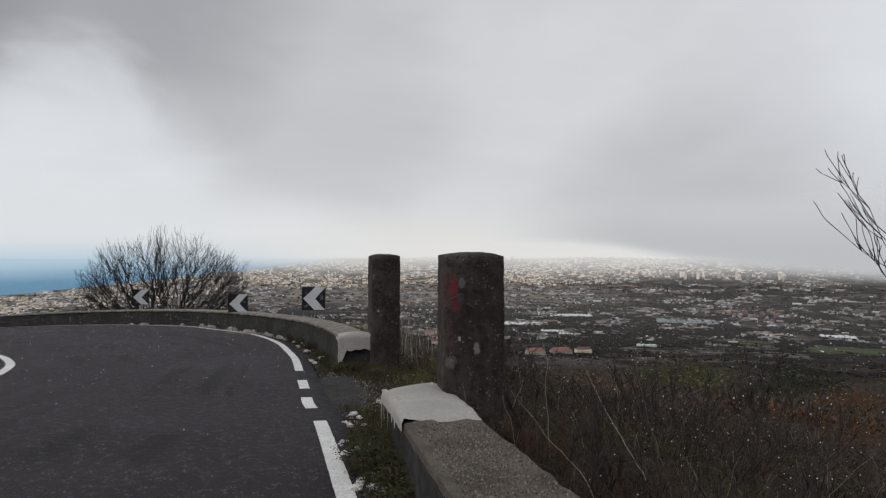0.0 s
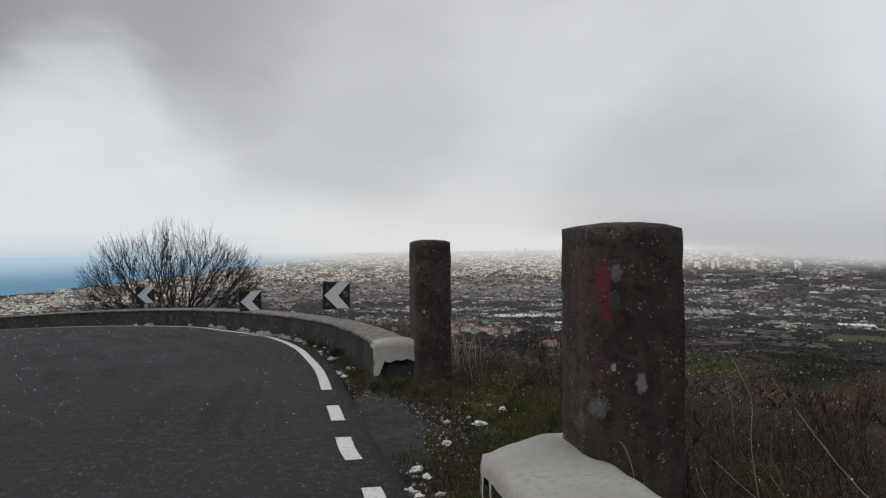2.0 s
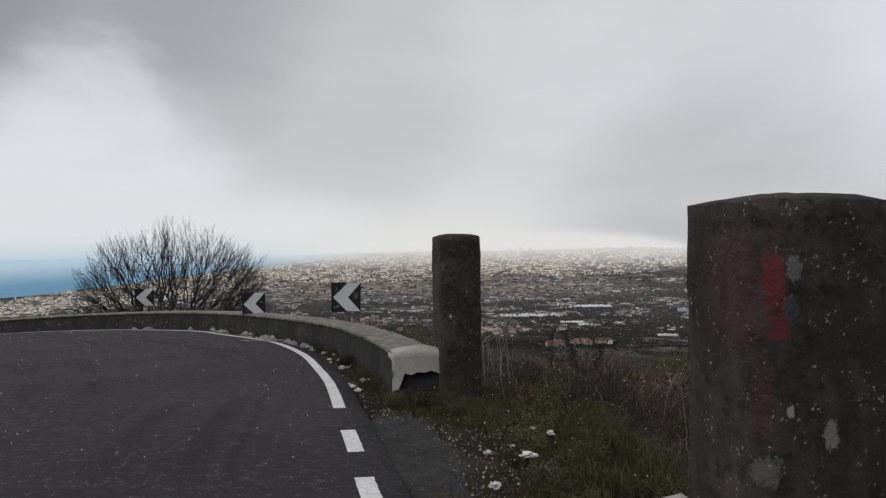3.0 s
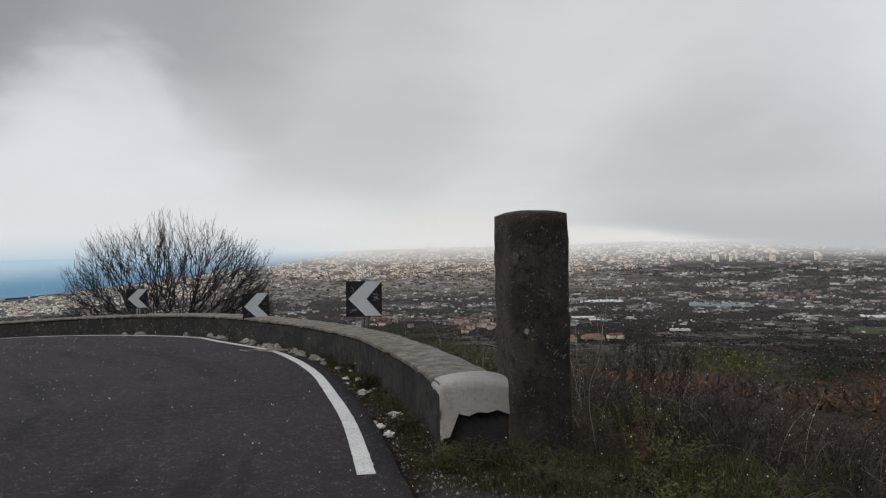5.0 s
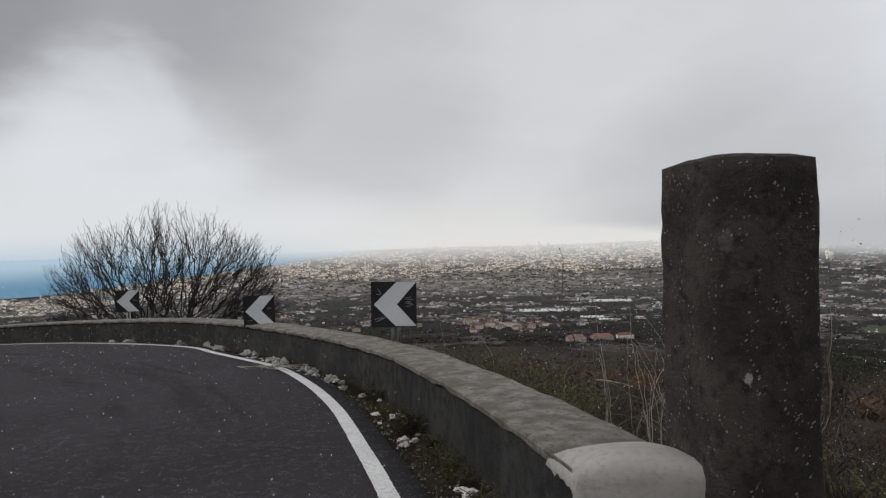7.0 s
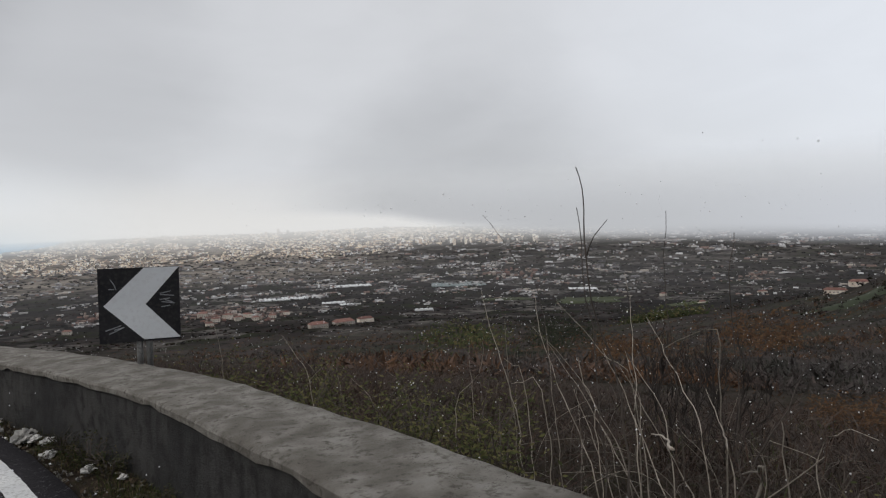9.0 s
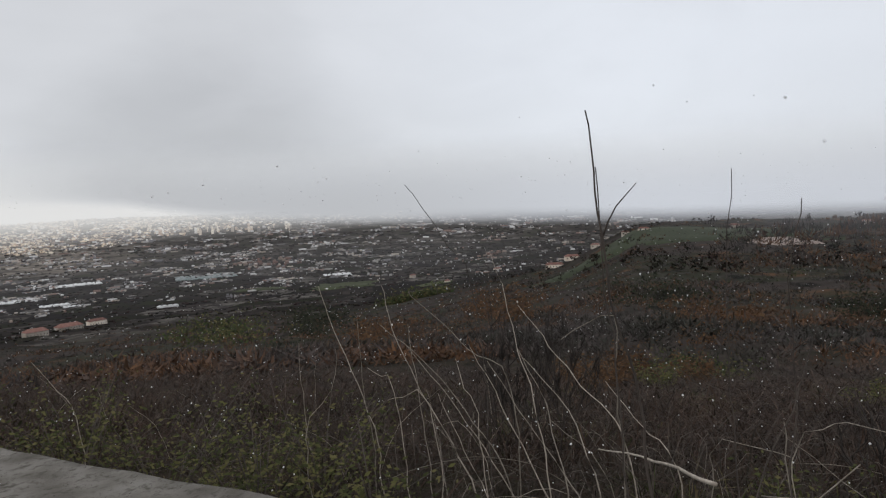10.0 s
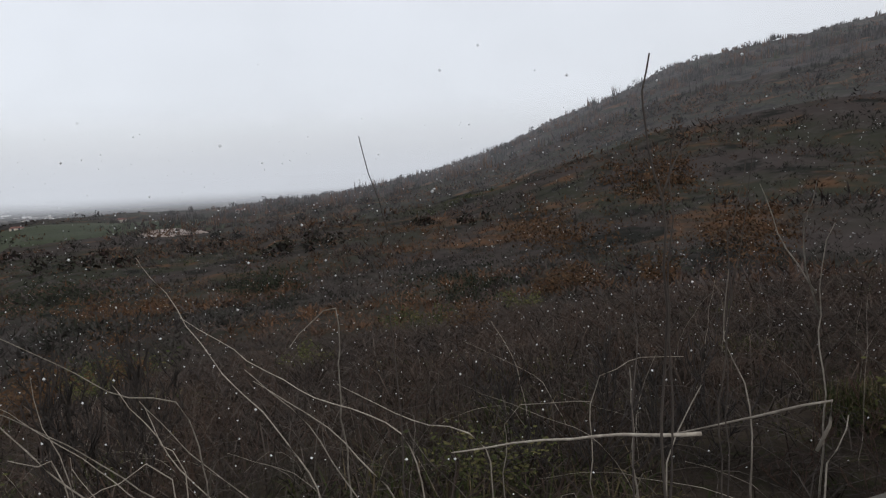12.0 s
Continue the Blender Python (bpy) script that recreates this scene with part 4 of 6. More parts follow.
def build_city():
    rnd = random.Random(4)
    verts, faces = [], []
    made = 0
    while made < 19000:
        az = rnd.uniform(-44, 40)
        el = -0.1 - 4.6 * rnd.random() ** 0.9
        r = plain_range(el)
        if az < -9 and r > coast(az) - 60:
            continue
        gap = noise.noise(Vector((az * 0.5, el * 2.6, 11))) + 0.8 * noise.noise(Vector((az * 1.6, el * 7, 2)))
        edge = -2.35 - 0.4 * step(-az, -5, 15) - 1.9 * step(-az, 14, 38) + 0.5 * noise.noise(Vector((az * 0.2, 0, 3))) + 1.1 * step(az, 8, 26)
        if gap < rnd.uniform(-0.2, 0.3) or (az > 9 and rnd.random() < 0.3 + 0.4 * step(az, 12, 28)) or el < edge - rnd.random() * 0.5:
            continue
        x, y, z = on_land(az, r)
        px = r / 1155
        tower = rnd.random() < 0.07
        h = px * (rnd.uniform(2.2, 4.2) if tower else rnd.uniform(0.7, 1.7))
        block(verts, faces, x, y, z, px * (0.8 if tower else rnd.uniform(0.8, 2.6)), px * rnd.uniform(1.0, 3), h, radians(-az) + rnd.uniform(-0.35, 0.35))
        made += 1
    for _ in range(1500):
        az, r = rnd.gauss(12.5, 3.2), rnd.uniform(3700, 4560)
        if noise.noise(Vector((az * 1.1, r * 0.006, 4))) < -0.05:
            continue
        x, y, z = on_land(az, r)
        block(verts, faces, x, y, z, rnd.uniform(3, 13), rnd.uniform(4, 9), rnd.uniform(4, 10), radians(-az) + rnd.uniform(-0.3, 0.3))
    tagged(mesh_object("city", verts, faces, M_SUNLIT_CITY), "dense pale city blocks spread over the far plain", "buildings", kind="stuff")
    verts, faces = [], []
    for az, el, h in ((10.5, -1.0, 95), (24.6, -1.5, 60), (25.4, -1.5, 62), (26.2, -1.6, 60), (23.5, -1.5, 48), (12.5, -0.9, 60), (5, -0.7, 70), (3.2, -0.7, 60), (20, -1.4, 42), (17, -1.4, 40), (4.2, -0.6, 80)):
        x, y, z = on_land(az, plain_range(el))
        block(verts, faces, x, y, z, 7, 8, h * 0.45, 0.2)
    for _ in range(60):
        az, el = rnd.uniform(14, 27), rnd.gauss(-1.9, 0.12)
        x, y, z = on_land(az, plain_range(el))
        block(verts, faces, x, y, z, rnd.uniform(4, 9), 8, rnd.uniform(12, 30), radians(-az))
    tagged(mesh_object("tower_blocks", verts, faces, M_SUNLIT_CITY), "pale tower blocks rising over the far city", "buildings", kind="stuff")
    verts, faces = [], []
    made = 0
    while made < 8200:
        az = rnd.uniform(-44, 60)
        el = -1.5 - 6.0 * rnd.random() ** 1.15
        if az < 8 and el > -2.7:
            continue
        r = plain_range(el)
        gap = noise.noise(Vector((az * 0.33, el * 2.4, 5))) + 0.7 * noise.noise(Vector((az * 1.1, el * 6, 9)))
        if gap < rnd.uniform(0.0, 0.42) + 0.25 * step(-el, 5.0, 7.5) or (az > 34 and el < -3.2 and rnd.random() < 0.75) or (az > 45 and r < 1500) or (az < -9 and r > coast(az) - 60):
            continue
        x, y, z = on_land(az, r)
        px = r / 1155
        long = rnd.random() < 0.22
        block(verts, faces, x, y, z, px * rnd.uniform(1.0, 2.4) * (3.0 if long else 1), px * rnd.uniform(1.2, 2.5), px * rnd.uniform(0.7, 1.7), radians(-az) + rnd.uniform(-0.3, 0.3), rnd.random() < 0.5)
        made += 1
    tagged(mesh_object("far_houses", verts, faces, M_TOWN), "scattered pale and grey houses on the plain", "buildings", kind="stuff")
    verts, faces = [], []
    for az0, el0, n, wide in ((-1, -7.2, 150, 2.2), (3, -7.5, 70, 1.6), (-9, -6.6, 90, 3.0), (-20, -6.4, 80, 3.0), (24, -4.8, 60, 3.0), (44, -5.2, 22, 1.2)):
        for _ in range(n):
            az, el = az0 + rnd.gauss(0, wide * 0.5), min(el0 + rnd.gauss(0, 0.28), -3.2)
            r = plain_range(el)
            x, y, z = on_land(az, r)
            px = r / 1155
            block(verts, faces, x, y, z, px * rnd.uniform(1.2, 4), px * rnd.uniform(1.5, 3.5), px * rnd.uniform(1.2, 3.4), rnd.uniform(-0.6, 0.6), rnd.random() < 0.6)
    tagged(mesh_object("red_village", verts, faces, M_BRICKRED), "clustered red-brown roofed houses below the slope", "buildings", kind="stuff")


build_city()


def house(x, y, z, w, d, h, turn, label, roof=True):
    root = new("house")
    root.matrix_world = pose(x, y, z, 0, 0, turn)
    part("wall", box(0, 0, h / 2 - 1, w, d, h + 2), M_PLASTER, root)
    if roof:
        bm = bmesh.new()
        o, t = 0.5, d * 0.28
        pts = [(-w / 2 - o, -d / 2 - o, h), (w / 2 + o, -d / 2 - o, h), (w / 2 + o, d / 2 + o, h), (-w / 2 - o, d / 2 + o, h), (-w / 2 + d * 0.3, 0, h + t), (w / 2 - d * 0.3, 0, h + t)]
        v = [bm.verts.new(p) for p in pts]
        for f in ((0, 1, 5, 4), (2, 3, 4, 5), (3, 0, 4), (1, 2, 5), (3, 2, 1, 0)):
            bm.faces.new([v[i] for i in f])
        part("roof", bm, M_TILE, root, "red-brown tiled roof")
    n = max(2, int(w / 4))
    for row in range(max(1, int(h / 3.2))):
        for k in range(n):
            part("window", box(-w / 2 + (k + 0.5) * w / n, -d / 2 - 0.03, 1.6 + row * 3.1, 1.3, 0.08, 1.5), M_PANE, root)
    tagged(root, label, "house", "houses on the plain")


rnd = random.Random(9)
for az, el, w, d, h in ((-2.2, -7.3, 22, 12, 11), (-1.2, -7.7, 18, 11, 9), (-0.2, -7.5, 20, 12, 10), (0.6, -7.7, 16, 10, 7), (1.4, -7.5, 18, 10, 8), (2.0, -7.8, 14, 10, 7), (-1.7, -8.0, 14, 10, 6),
                        (3.4, -7.7, 16, 10, 7), (4.6, -7.5, 14, 9, 6), (-6.5, -7.4, 15, 10, 7), (-9, -7.1, 14, 10, 6), (-12, -7.6, 16, 10, 7), (40, -8.0, 14, 9, 5), (44.5, -7.2, 18, 11, 6), (37, -7.0, 15, 9, 6)):
    x, y, z = on_land(az, plain_range(el))
    house(x, y, z, w, d, h, rnd.uniform(-25, 25), "pinkish plastered house with a red-brown tiled roof")
for az, el, w, d, h in ((7.2, -9.0, 30, 16, 6), (9.4, -8.8, 36, 18, 7), (11.3, -8.6, 28, 14, 6)):
    x, y, z = on_land(az, plain_range(el))
    house(x, y, z, w, d, h, 12, "long low building with a red roof below the slope")


def greenhouse(az, el, span, depth, mat, label, bays, name="greenhouse", h=4.5):
    """A row of arched sheeted tunnels side by side."""
    r = plain_range(el)
    root = new(name)
    x, y, z = on_land(az, r)
    root.matrix_world = pose(x, y, z - 2, 0, 0, -az + 4)
    for k in range(bays):
        w = span / bays
        bm = bmesh.new()
        rings = []
        for yy in (-depth / 2, depth / 2):
            ring = [bm.verts.new((-w / 2, yy, -3))]
            for i in range(7):
                a = math.pi * i / 6
                ring.append(bm.verts.new((-math.cos(a) * w / 2, yy, h * 0.6 + math.sin(a) * h * 0.4)))
            ring.append(bm.verts.new((w / 2, yy, -3)))
            rings.append(ring)
        for i in range(8):
            bm.faces.new((rings[0][i], rings[0][i + 1], rings[1][i + 1], rings[1][i]))
        for ring in rings:
            bm.faces.new(ring)
        bmesh.ops.translate(bm, vec=((k + 0.5) * w - span / 2, rnd.uniform(-0.12, 0.12) * depth, 0), verts=bm.verts)
        part("tunnel", bm, mat, root)
    tagged(root, label, "greenhouse", "greenhouses on the plain")


greenhouse(4.9, -6.15, 165, 60, M_SHEET, "white sheeted greenhouse tunnels in the fields", 14)
greenhouse(10.3, -5.35, 120, 60, M_SHEET, "white sheeted greenhouse tunnels in the fields", 10)
greenhouse(8.6, -6.75, 60, 30, M_SHEET, "white sheeted greenhouse tunnels in the fields", 6)
greenhouse(9.9, -6.9, 45, 24, M_SHEET, "white sheeted greenhouse tunnels in the fields", 5)
greenhouse(16.5, -7.75, 42, 12, M_SHEET, "bright white tent roof below the slope", 4, "marquee", 6)
greenhouse(19.6, -5.6, 170, 110, M_TEAL, "pale teal netting greenhouse on the plain", 12)
greenhouse(30.4, -6.2, 80, 50, M_SHEET, "pale sheeted greenhouse beside the fields", 6)


def slope_range(az, el):
    """How far off the near slope lies at an angle below the horizon."""
    for r in np.geomspace(20, 1300, 160):
        if math.degrees(math.atan2(on_land(az, r)[2] - 1.1, r)) > el and r > 40 or math.degrees(math.atan2(on_land(az, r)[2] - 1.1, r)) > -1.0:
            return float(r)
    return 900.0


def flat_field(az, el, w, d, colour, label):
    """A mown patch that lies on the land."""
    m = material("field", (colour, tuple(c * 0.75 for c in colour), tuple(c * 0.6 for c in colour)), 0.03, 0.3, 0.95, 0)
    r = plain_range(el) if az < 45 else None
    if r is None:
        r = next((q for q in np.geomspace(150, 1150, 120) if math.degrees(math.atan2(on_land(az, q)[2] - 1.4, q)) > el), 900)
    cx, cy, _ = on_land(az, r)
    verts, faces, n = [], [], 12
    turn = radians(-az)
    for i in range(n + 1):
        for j in range(n + 1):
            u, v = (i / n - 0.5) * w, (j / n - 0.5) * d
            x, y = cx + u * math.cos(turn) - v * math.sin(turn), cy + u * math.sin(turn) + v * math.cos(turn)
            rim = max(abs(i / n - 0.5), abs(j / n - 0.5)) * 2 + 0.25 * noise.noise(Vector((i * 0.6, j * 0.6, az)))
            verts.append((x, y, ground_z(x, y) + 2 - 14 * max(0, rim - 0.6)))
    for i in range(n):
        for j in range(n):
            a = i * (n + 1) + j
            faces.append((a, a + n + 1, a + n + 2, a + 1))
    tagged(mesh_object("field", verts, faces, m, smooth=True), label, "field", kind="structure")


for az, el, w, d, h in ((49.5, -5.0, 30, 12, 5), (51, -4.9, 24, 11, 5), (53, -4.2, 14, 8, 5), (55.5, -3.9, 12, 8, 5), (57, -3.6, 16, 8, 5), (64, -3.6, 14, 9, 5), (73, -3.4, 12, 8, 5)):
    x, y, z = on_land(az, slope_range(az, el))
    k = max(0.35, math.hypot(x, y) / 1100)
    house(x, y, z, w * k, d * k, h * k, -az + rnd.uniform(-15, 15), "low farmhouse with a red roof on the slope")
flat_field(31, -7.2, 190, 150, (0.045, 0.055, 0.02), "dull green field on the plain")
flat_field(39, -8.0, 100, 90, (0.055, 0.065, 0.022), "dull green field on the plain")
flat_field(24, -7.0, 160, 60, (0.042, 0.05, 0.02), "dull green field on the plain")
flat_field(60.5, -4.0, 250, 210, (0.034, 0.044, 0.018), "green grassy brow of the far hill")
flat_field(67.5, -4.9, 48, 46, (0.34, 0.28, 0.25), "pale bare ground on the far slope")


def build_plain_trees():
    rnd = random.Random(21)
    verts, faces = [], []
    ball = [(1, 0, 0), (0.3, 0.95, 0), (-0.8, 0.6, 0), (-0.8, -0.6, 0), (0.3, -0.95, 0)]
    for _ in range(9500):
        az = rnd.uniform(-46, 66)
        el = -9.2 + 6.6 * rnd.random() ** 1.2
        r = plain_range(el)
        if az < -9 and r > coast(az) - 80:
            continue
        x, y, z = on_land(az, r)
        px = r / 1155
        w, h = px * rnd.uniform(1.0, 4.5), px * rnd.uniform(0.8, 2.4)
        n = len(verts)
        for f, zz in ((0.75, 0.0), (1.0, 0.5)):
            for u, v, _z in ball:
                k = f * rnd.uniform(0.7, 1.25)
                verts.append((x + u * w * k, y + v * w * k, z + h * zz * rnd.uniform(0.7, 1.2) - (1 if zz == 0 else 0)))
        verts.append((x + rnd.uniform(-0.3, 0.3) * w, y, z + h))
        for k in range(5):
            j = (k + 1) % 5
            faces += [(n + k, n + j, n + 5 + j, n + 5 + k), (n + 5 + k, n + 5 + j, n + 10)]
    tagged(mesh_object("distant_trees", verts, faces, M_TREES), "dark tree clumps and hedges between far houses", "trees", kind="stuff")


build_plain_trees()


def build_slope_woods():
    """Bare brushwood and leafless trees on the open slopes, each a sheaf of thin spikes."""
    rnd = random.Random(33)
    verts, faces = [], []
    for _ in range(20000):
        az = rnd.uniform(-50, 135)
        r = math.exp(rnd.uniform(math.log(46), math.log(1150)))
        x, y, z = on_land(az, r)
        if 50 < az < 71 and r > 560 and noise.noise(Vector((x * 0.012, y * 0.012, 9))) > -0.25:
            continue
        steep = az > 62
        tall = (2.2 + (5.5 if steep else 1.5) * step(r, 60, 500)) * rnd.uniform(0.5, 1.25)
        tall *= 0.55 + 0.9 * max(0, noise.noise(Vector((x * 0.02, y * 0.02, 5))) + 0.4)
        tall *= 1 - 0.4 * step(r, 600, 850)
        wide = tall * rnd.uniform(0.5, 0.9)
        for _k in range(15):
            n = len(verts)
            a, f = rnd.uniform(0, 6.283), math.sqrt(rnd.random())
            up = rnd.random()
            dome = wide * f * (1 - 0.45 * up)
            bx, by, bz = x + math.cos(a) * dome, y + math.sin(a) * dome, z + tall * 0.75 * up * (1 - 0.4 * f) - 0.2
            length = tall * rnd.uniform(0.2, 0.5)
            way = Vector((math.cos(a) * f + rnd.gauss(0, 0.5), math.sin(a) * f + rnd.gauss(0, 0.5), rnd.uniform(0.2, 1.1))).normalized() * length
            if steep and r > 420:
                way = Vector((rnd.gauss(0, 0.14), rnd.gauss(0, 0.14), 1)) * tall * rnd.uniform(0.5, 1.0)
                bz = z - 0.5
            g = max(0.03 * tall, r / 1155 * 0.6) * rnd.uniform(0.7, 2.6)
            side = rnd.uniform(0, 3.14)
            ux, uy = math.cos(side) * g, math.sin(side) * g
            verts += [(bx - ux, by - uy, bz), (bx + ux, by + uy, bz), (bx + way.x, by + way.y, bz + way.z)]
            faces.append((n, n + 1, n + 2))
    tagged(mesh_object("hillside_woods", verts, faces, M_WOODS), "bare brown woods and brush over the hillside", "trees", kind="stuff")


build_slope_woods()


def build_evergreens():
    """Round dark crowns among the bare woods of the far slope."""
    rnd = random.Random(8)
    verts, faces = [], []
    spots = [(rnd.uniform(46, 130), math.exp(rnd.uniform(math.log(300), math.log(850))), 0) for _ in range(520)]
    for az0, el0, spread, count in ((75.3, -7.2, 1.0, 9), (78, -6.6, 1.2, 12), (90, -5.5, 2.0, 10), (62, -6.8, 2.5, 14), (54, -6.0, 3.0, 16), (46, -6.5, 3.0, 16), (70, -6.2, 2.0, 10)):
        for _ in range(count):
            az, el = az0 + rnd.gauss(0, spread), el0 + rnd.gauss(0, 0.25)
            spots.append((az, slope_range(az, el), 1))
    for az, r, chosen in spots:
        x, y, z = on_land(az, r)
        if not chosen and noise.noise(Vector((x * 0.008, y * 0.008, 2))) < 0.0:
            continue
        w = rnd.uniform(1.2, 2.6) * (0.6 + r / 900) * (1.1 if chosen else 1)
        for _k in range(22):
            n = len(verts)
            d = Vector((rnd.gauss(0, 1), rnd.gauss(0, 1), rnd.gauss(0, 0.8))).normalized() * w * rnd.uniform(0.5, 1)
            c = Vector((x, y, z + w * 0.8)) + d
            for _j in range(3):
                verts.append(tuple(c + Vector((rnd.uniform(-1, 1), rnd.uniform(-1, 1), rnd.uniform(-1, 1))) * w * 0.45))
            faces.append((n, n + 1, n + 2))
    tagged(mesh_object("evergreen_clumps", verts, faces, M_TREES), "dark evergreen clumps among bare woods", "trees", kind="stuff")


build_evergreens()


# ---- scrub, grass and stems beside the road ----
def blades(verts, faces, x, y, z, count, tall, spread, width, rnd, droop=0.35):
    for _ in range(count):
        a, t = rnd.uniform(0, 6.283), tall * rnd.uniform(0.35, 1.0)
        lean = rnd.uniform(0.1, 1.0) * spread
        bx, by = x + rnd.gauss(0, 0.35) * spread, y + rnd.gauss(0, 0.35) * spread
        w = width * rnd.uniform(0.5, 1.3)
        s = rnd.uniform(0, 3.14)
        ux, uy = math.cos(s) * w, math.sin(s) * w
        mx, my, mz = bx + math.cos(a) * lean * 0.4, by + math.sin(a) * lean * 0.4, z + t * 0.6
        tx, ty, tz = bx + math.cos(a) * lean, by + math.sin(a) * lean, z + t * (1 - droop * rnd.random())
        n = len(verts)
        verts += [(bx - ux, by - uy, z - 0.08), (bx + ux, by + uy, z - 0.08), (mx + ux * 0.7, my + uy * 0.7, mz), (mx - ux * 0.7, my - uy * 0.7, mz), (tx, ty, tz)]
        faces += [(n, n + 1, n + 2, n + 3), (n + 3, n + 2, n + 4)]


def build_scrub():
    rnd = random.Random(12)
    verts, faces = [], []
    gv, gf = [], []
    made = 0
    while made < 7500:
        i = rnd.randrange(len(OUT_NP))
        s = 0.25 + 34 * rnd.random() ** 2.3
        j = min(i + 1, len(OUT_NP) - 1)
        way = OUT_NP[j] - OUT_NP[i - 1 if i else 0]
        way = way / max(np.hypot(*way), 1e-6)
        x, y = OUT_NP[i][0] + way[1] * s + rnd.uniform(-0.4, 0.4), OUT_NP[i][1] - way[0] * s + rnd.uniform(-0.4, 0.4)
        if y < 4.5 or x < -22 or outside(x, y) < 0.12:
            continue
        in_gap = 10.4 < y < 15.4 and s < 2.2
        z = ground_z(x, y)
        clump = 0.55 + 0.8 * max(0, 0.4 + noise.noise(Vector((x * 0.35, y * 0.35, 4))))
        tall = (0.35 + 0.4 * step(s, 0.5, 3) + 0.3 * step(s, 8, 25)) * clump
        if in_gap:
            tall *= 0.3
        tall = min(tall, 0.5 + 0.08 * s)
        green = noise.noise(Vector((x * 0.5, y * 0.5, 8))) > (0.12 if s < 4 else 0.35) or in_gap
        wide = 0.0035 + 0.0009 * s
        if green:
            blades(gv, gf, x, y, z, 22, tall * 0.55, (0.16 if in_gap else 0.35) + 0.02 * s, wide * (0.8 if in_gap else 1.1), rnd, 0.9)
        blades(verts, faces, x, y, z, 20 if not green else 8, tall * 0.75, 0.8 + 0.07 * s, wide, rnd, 1.0)
        made += 1
    tagged(mesh_object("dry_scrub", verts, faces, M_DRY), "tangled brown dead grass and brambles below the road", "scrub", kind="stuff")
    # verge at the foot of the parapets and in the gap between them
    line = [(p.x, p.y) for p in LONG]
    for _ in range(4600):
        if rnd.random() < 0.17:
            x, y = line[int(len(line) * 0.62 * rnd.random())]
            x, y = x - rnd.uniform(0.0, 0.28), y - rnd.uniform(-0.1, 0.1)
        elif rnd.random() < 0.5:
            x, y = rnd.uniform(1.0, 3.2), rnd.uniform(10.2, 15.2)
            if x < 2.35 - 0.3 * (y - 8.5) + 0.1 or ((x - 1.45 + (y - 12.9) * 0.27) / 0.55) ** 2 + ((y - 12.9) / 1.5) ** 2 < rnd.uniform(0.6, 1.1):
                continue
        else:
            y = rnd.uniform(7, 10.2)
            x = 2.1 + (10.1 - y) * 0.235 - rnd.uniform(0.0, 0.2)
        keep = noise.noise(Vector((x * 1.6, y * 1.6, 3)))
        if keep < -0.1:
            continue
        tall = 0.04 + 0.1 * rnd.random() + (0.06 * rnd.random() if 10.2 < y < 15.2 else 0)
        blades(gv, gf, x, y, road_z(x, y) - 0.06, 22, tall, 0.13, 0.0028, rnd, 0.8)
    tagged(mesh_object("grass", gv, gf, M_GRASS), "green and yellowing grass along the verge", "grass", kind="stuff")


build_scrub()


def build_brambles():
    """A tangle of thin arching canes over the scrub beside the road."""
    rnd = random.Random(71)
    verts, faces = [], []
    made = 0
    while made < 5200:
        i = rnd.randrange(6, len(OUT_NP) - 2)
        s = 0.35 + 11 * rnd.random() ** 1.8
        way = OUT_NP[i + 1] - OUT_NP[i]
        way = way / max(np.hypot(*way), 1e-6)
        x, y = OUT_NP[i][0] + way[1] * s + rnd.uniform(-0.3, 0.3), OUT_NP[i][1] - way[0] * s + rnd.uniform(-0.3, 0.3)
        if y < 5 or y > 27 or outside(x, y) < 0.3 or (10.4 < y < 15.4 and s < 1.6):
            continue
        z, a, l = ground_z(x, y), rnd.uniform(0, 6.283), rnd.uniform(0.25, 0.95)
        h = rnd.uniform(0.1, 0.42) * (0.7 + 0.06 * s)
        bend = rnd.gauss(0, 0.5)
        pts = []
        for k in range(6):
            u = k / 5
            b = a + bend * u
            pts.append((x + math.cos(b) * l * u + rnd.gauss(0, 0.012), y + math.sin(b) * l * u + rnd.gauss(0, 0.012), z - 0.05 + h * math.sin(min(2.6, 2.2 * u + 0.15)) + rnd.gauss(0, 0.01)))
        thick = rnd.uniform(0.0016, 0.0034) * (1 + 0.12 * s)
        tube(verts, faces, pts, [thick * (1 - 0.13 * k) for k in range(6)], 3)
        made += 1
    tagged(mesh_object("bramble_canes", verts, faces, M_CANES), "tangled thin bramble canes over the scrub", "brambles", kind="stuff")


M_CANES = palette("bramble canes", ((0.06, 0.048, 0.042), (0.1, 0.085, 0.074), (0.042, 0.034, 0.03), (0.13, 0.112, 0.098), (0.075, 0.05, 0.042), (0.05, 0.042, 0.038), (0.036, 0.03, 0.027), (0.06, 0.046, 0.04)))
build_brambles()


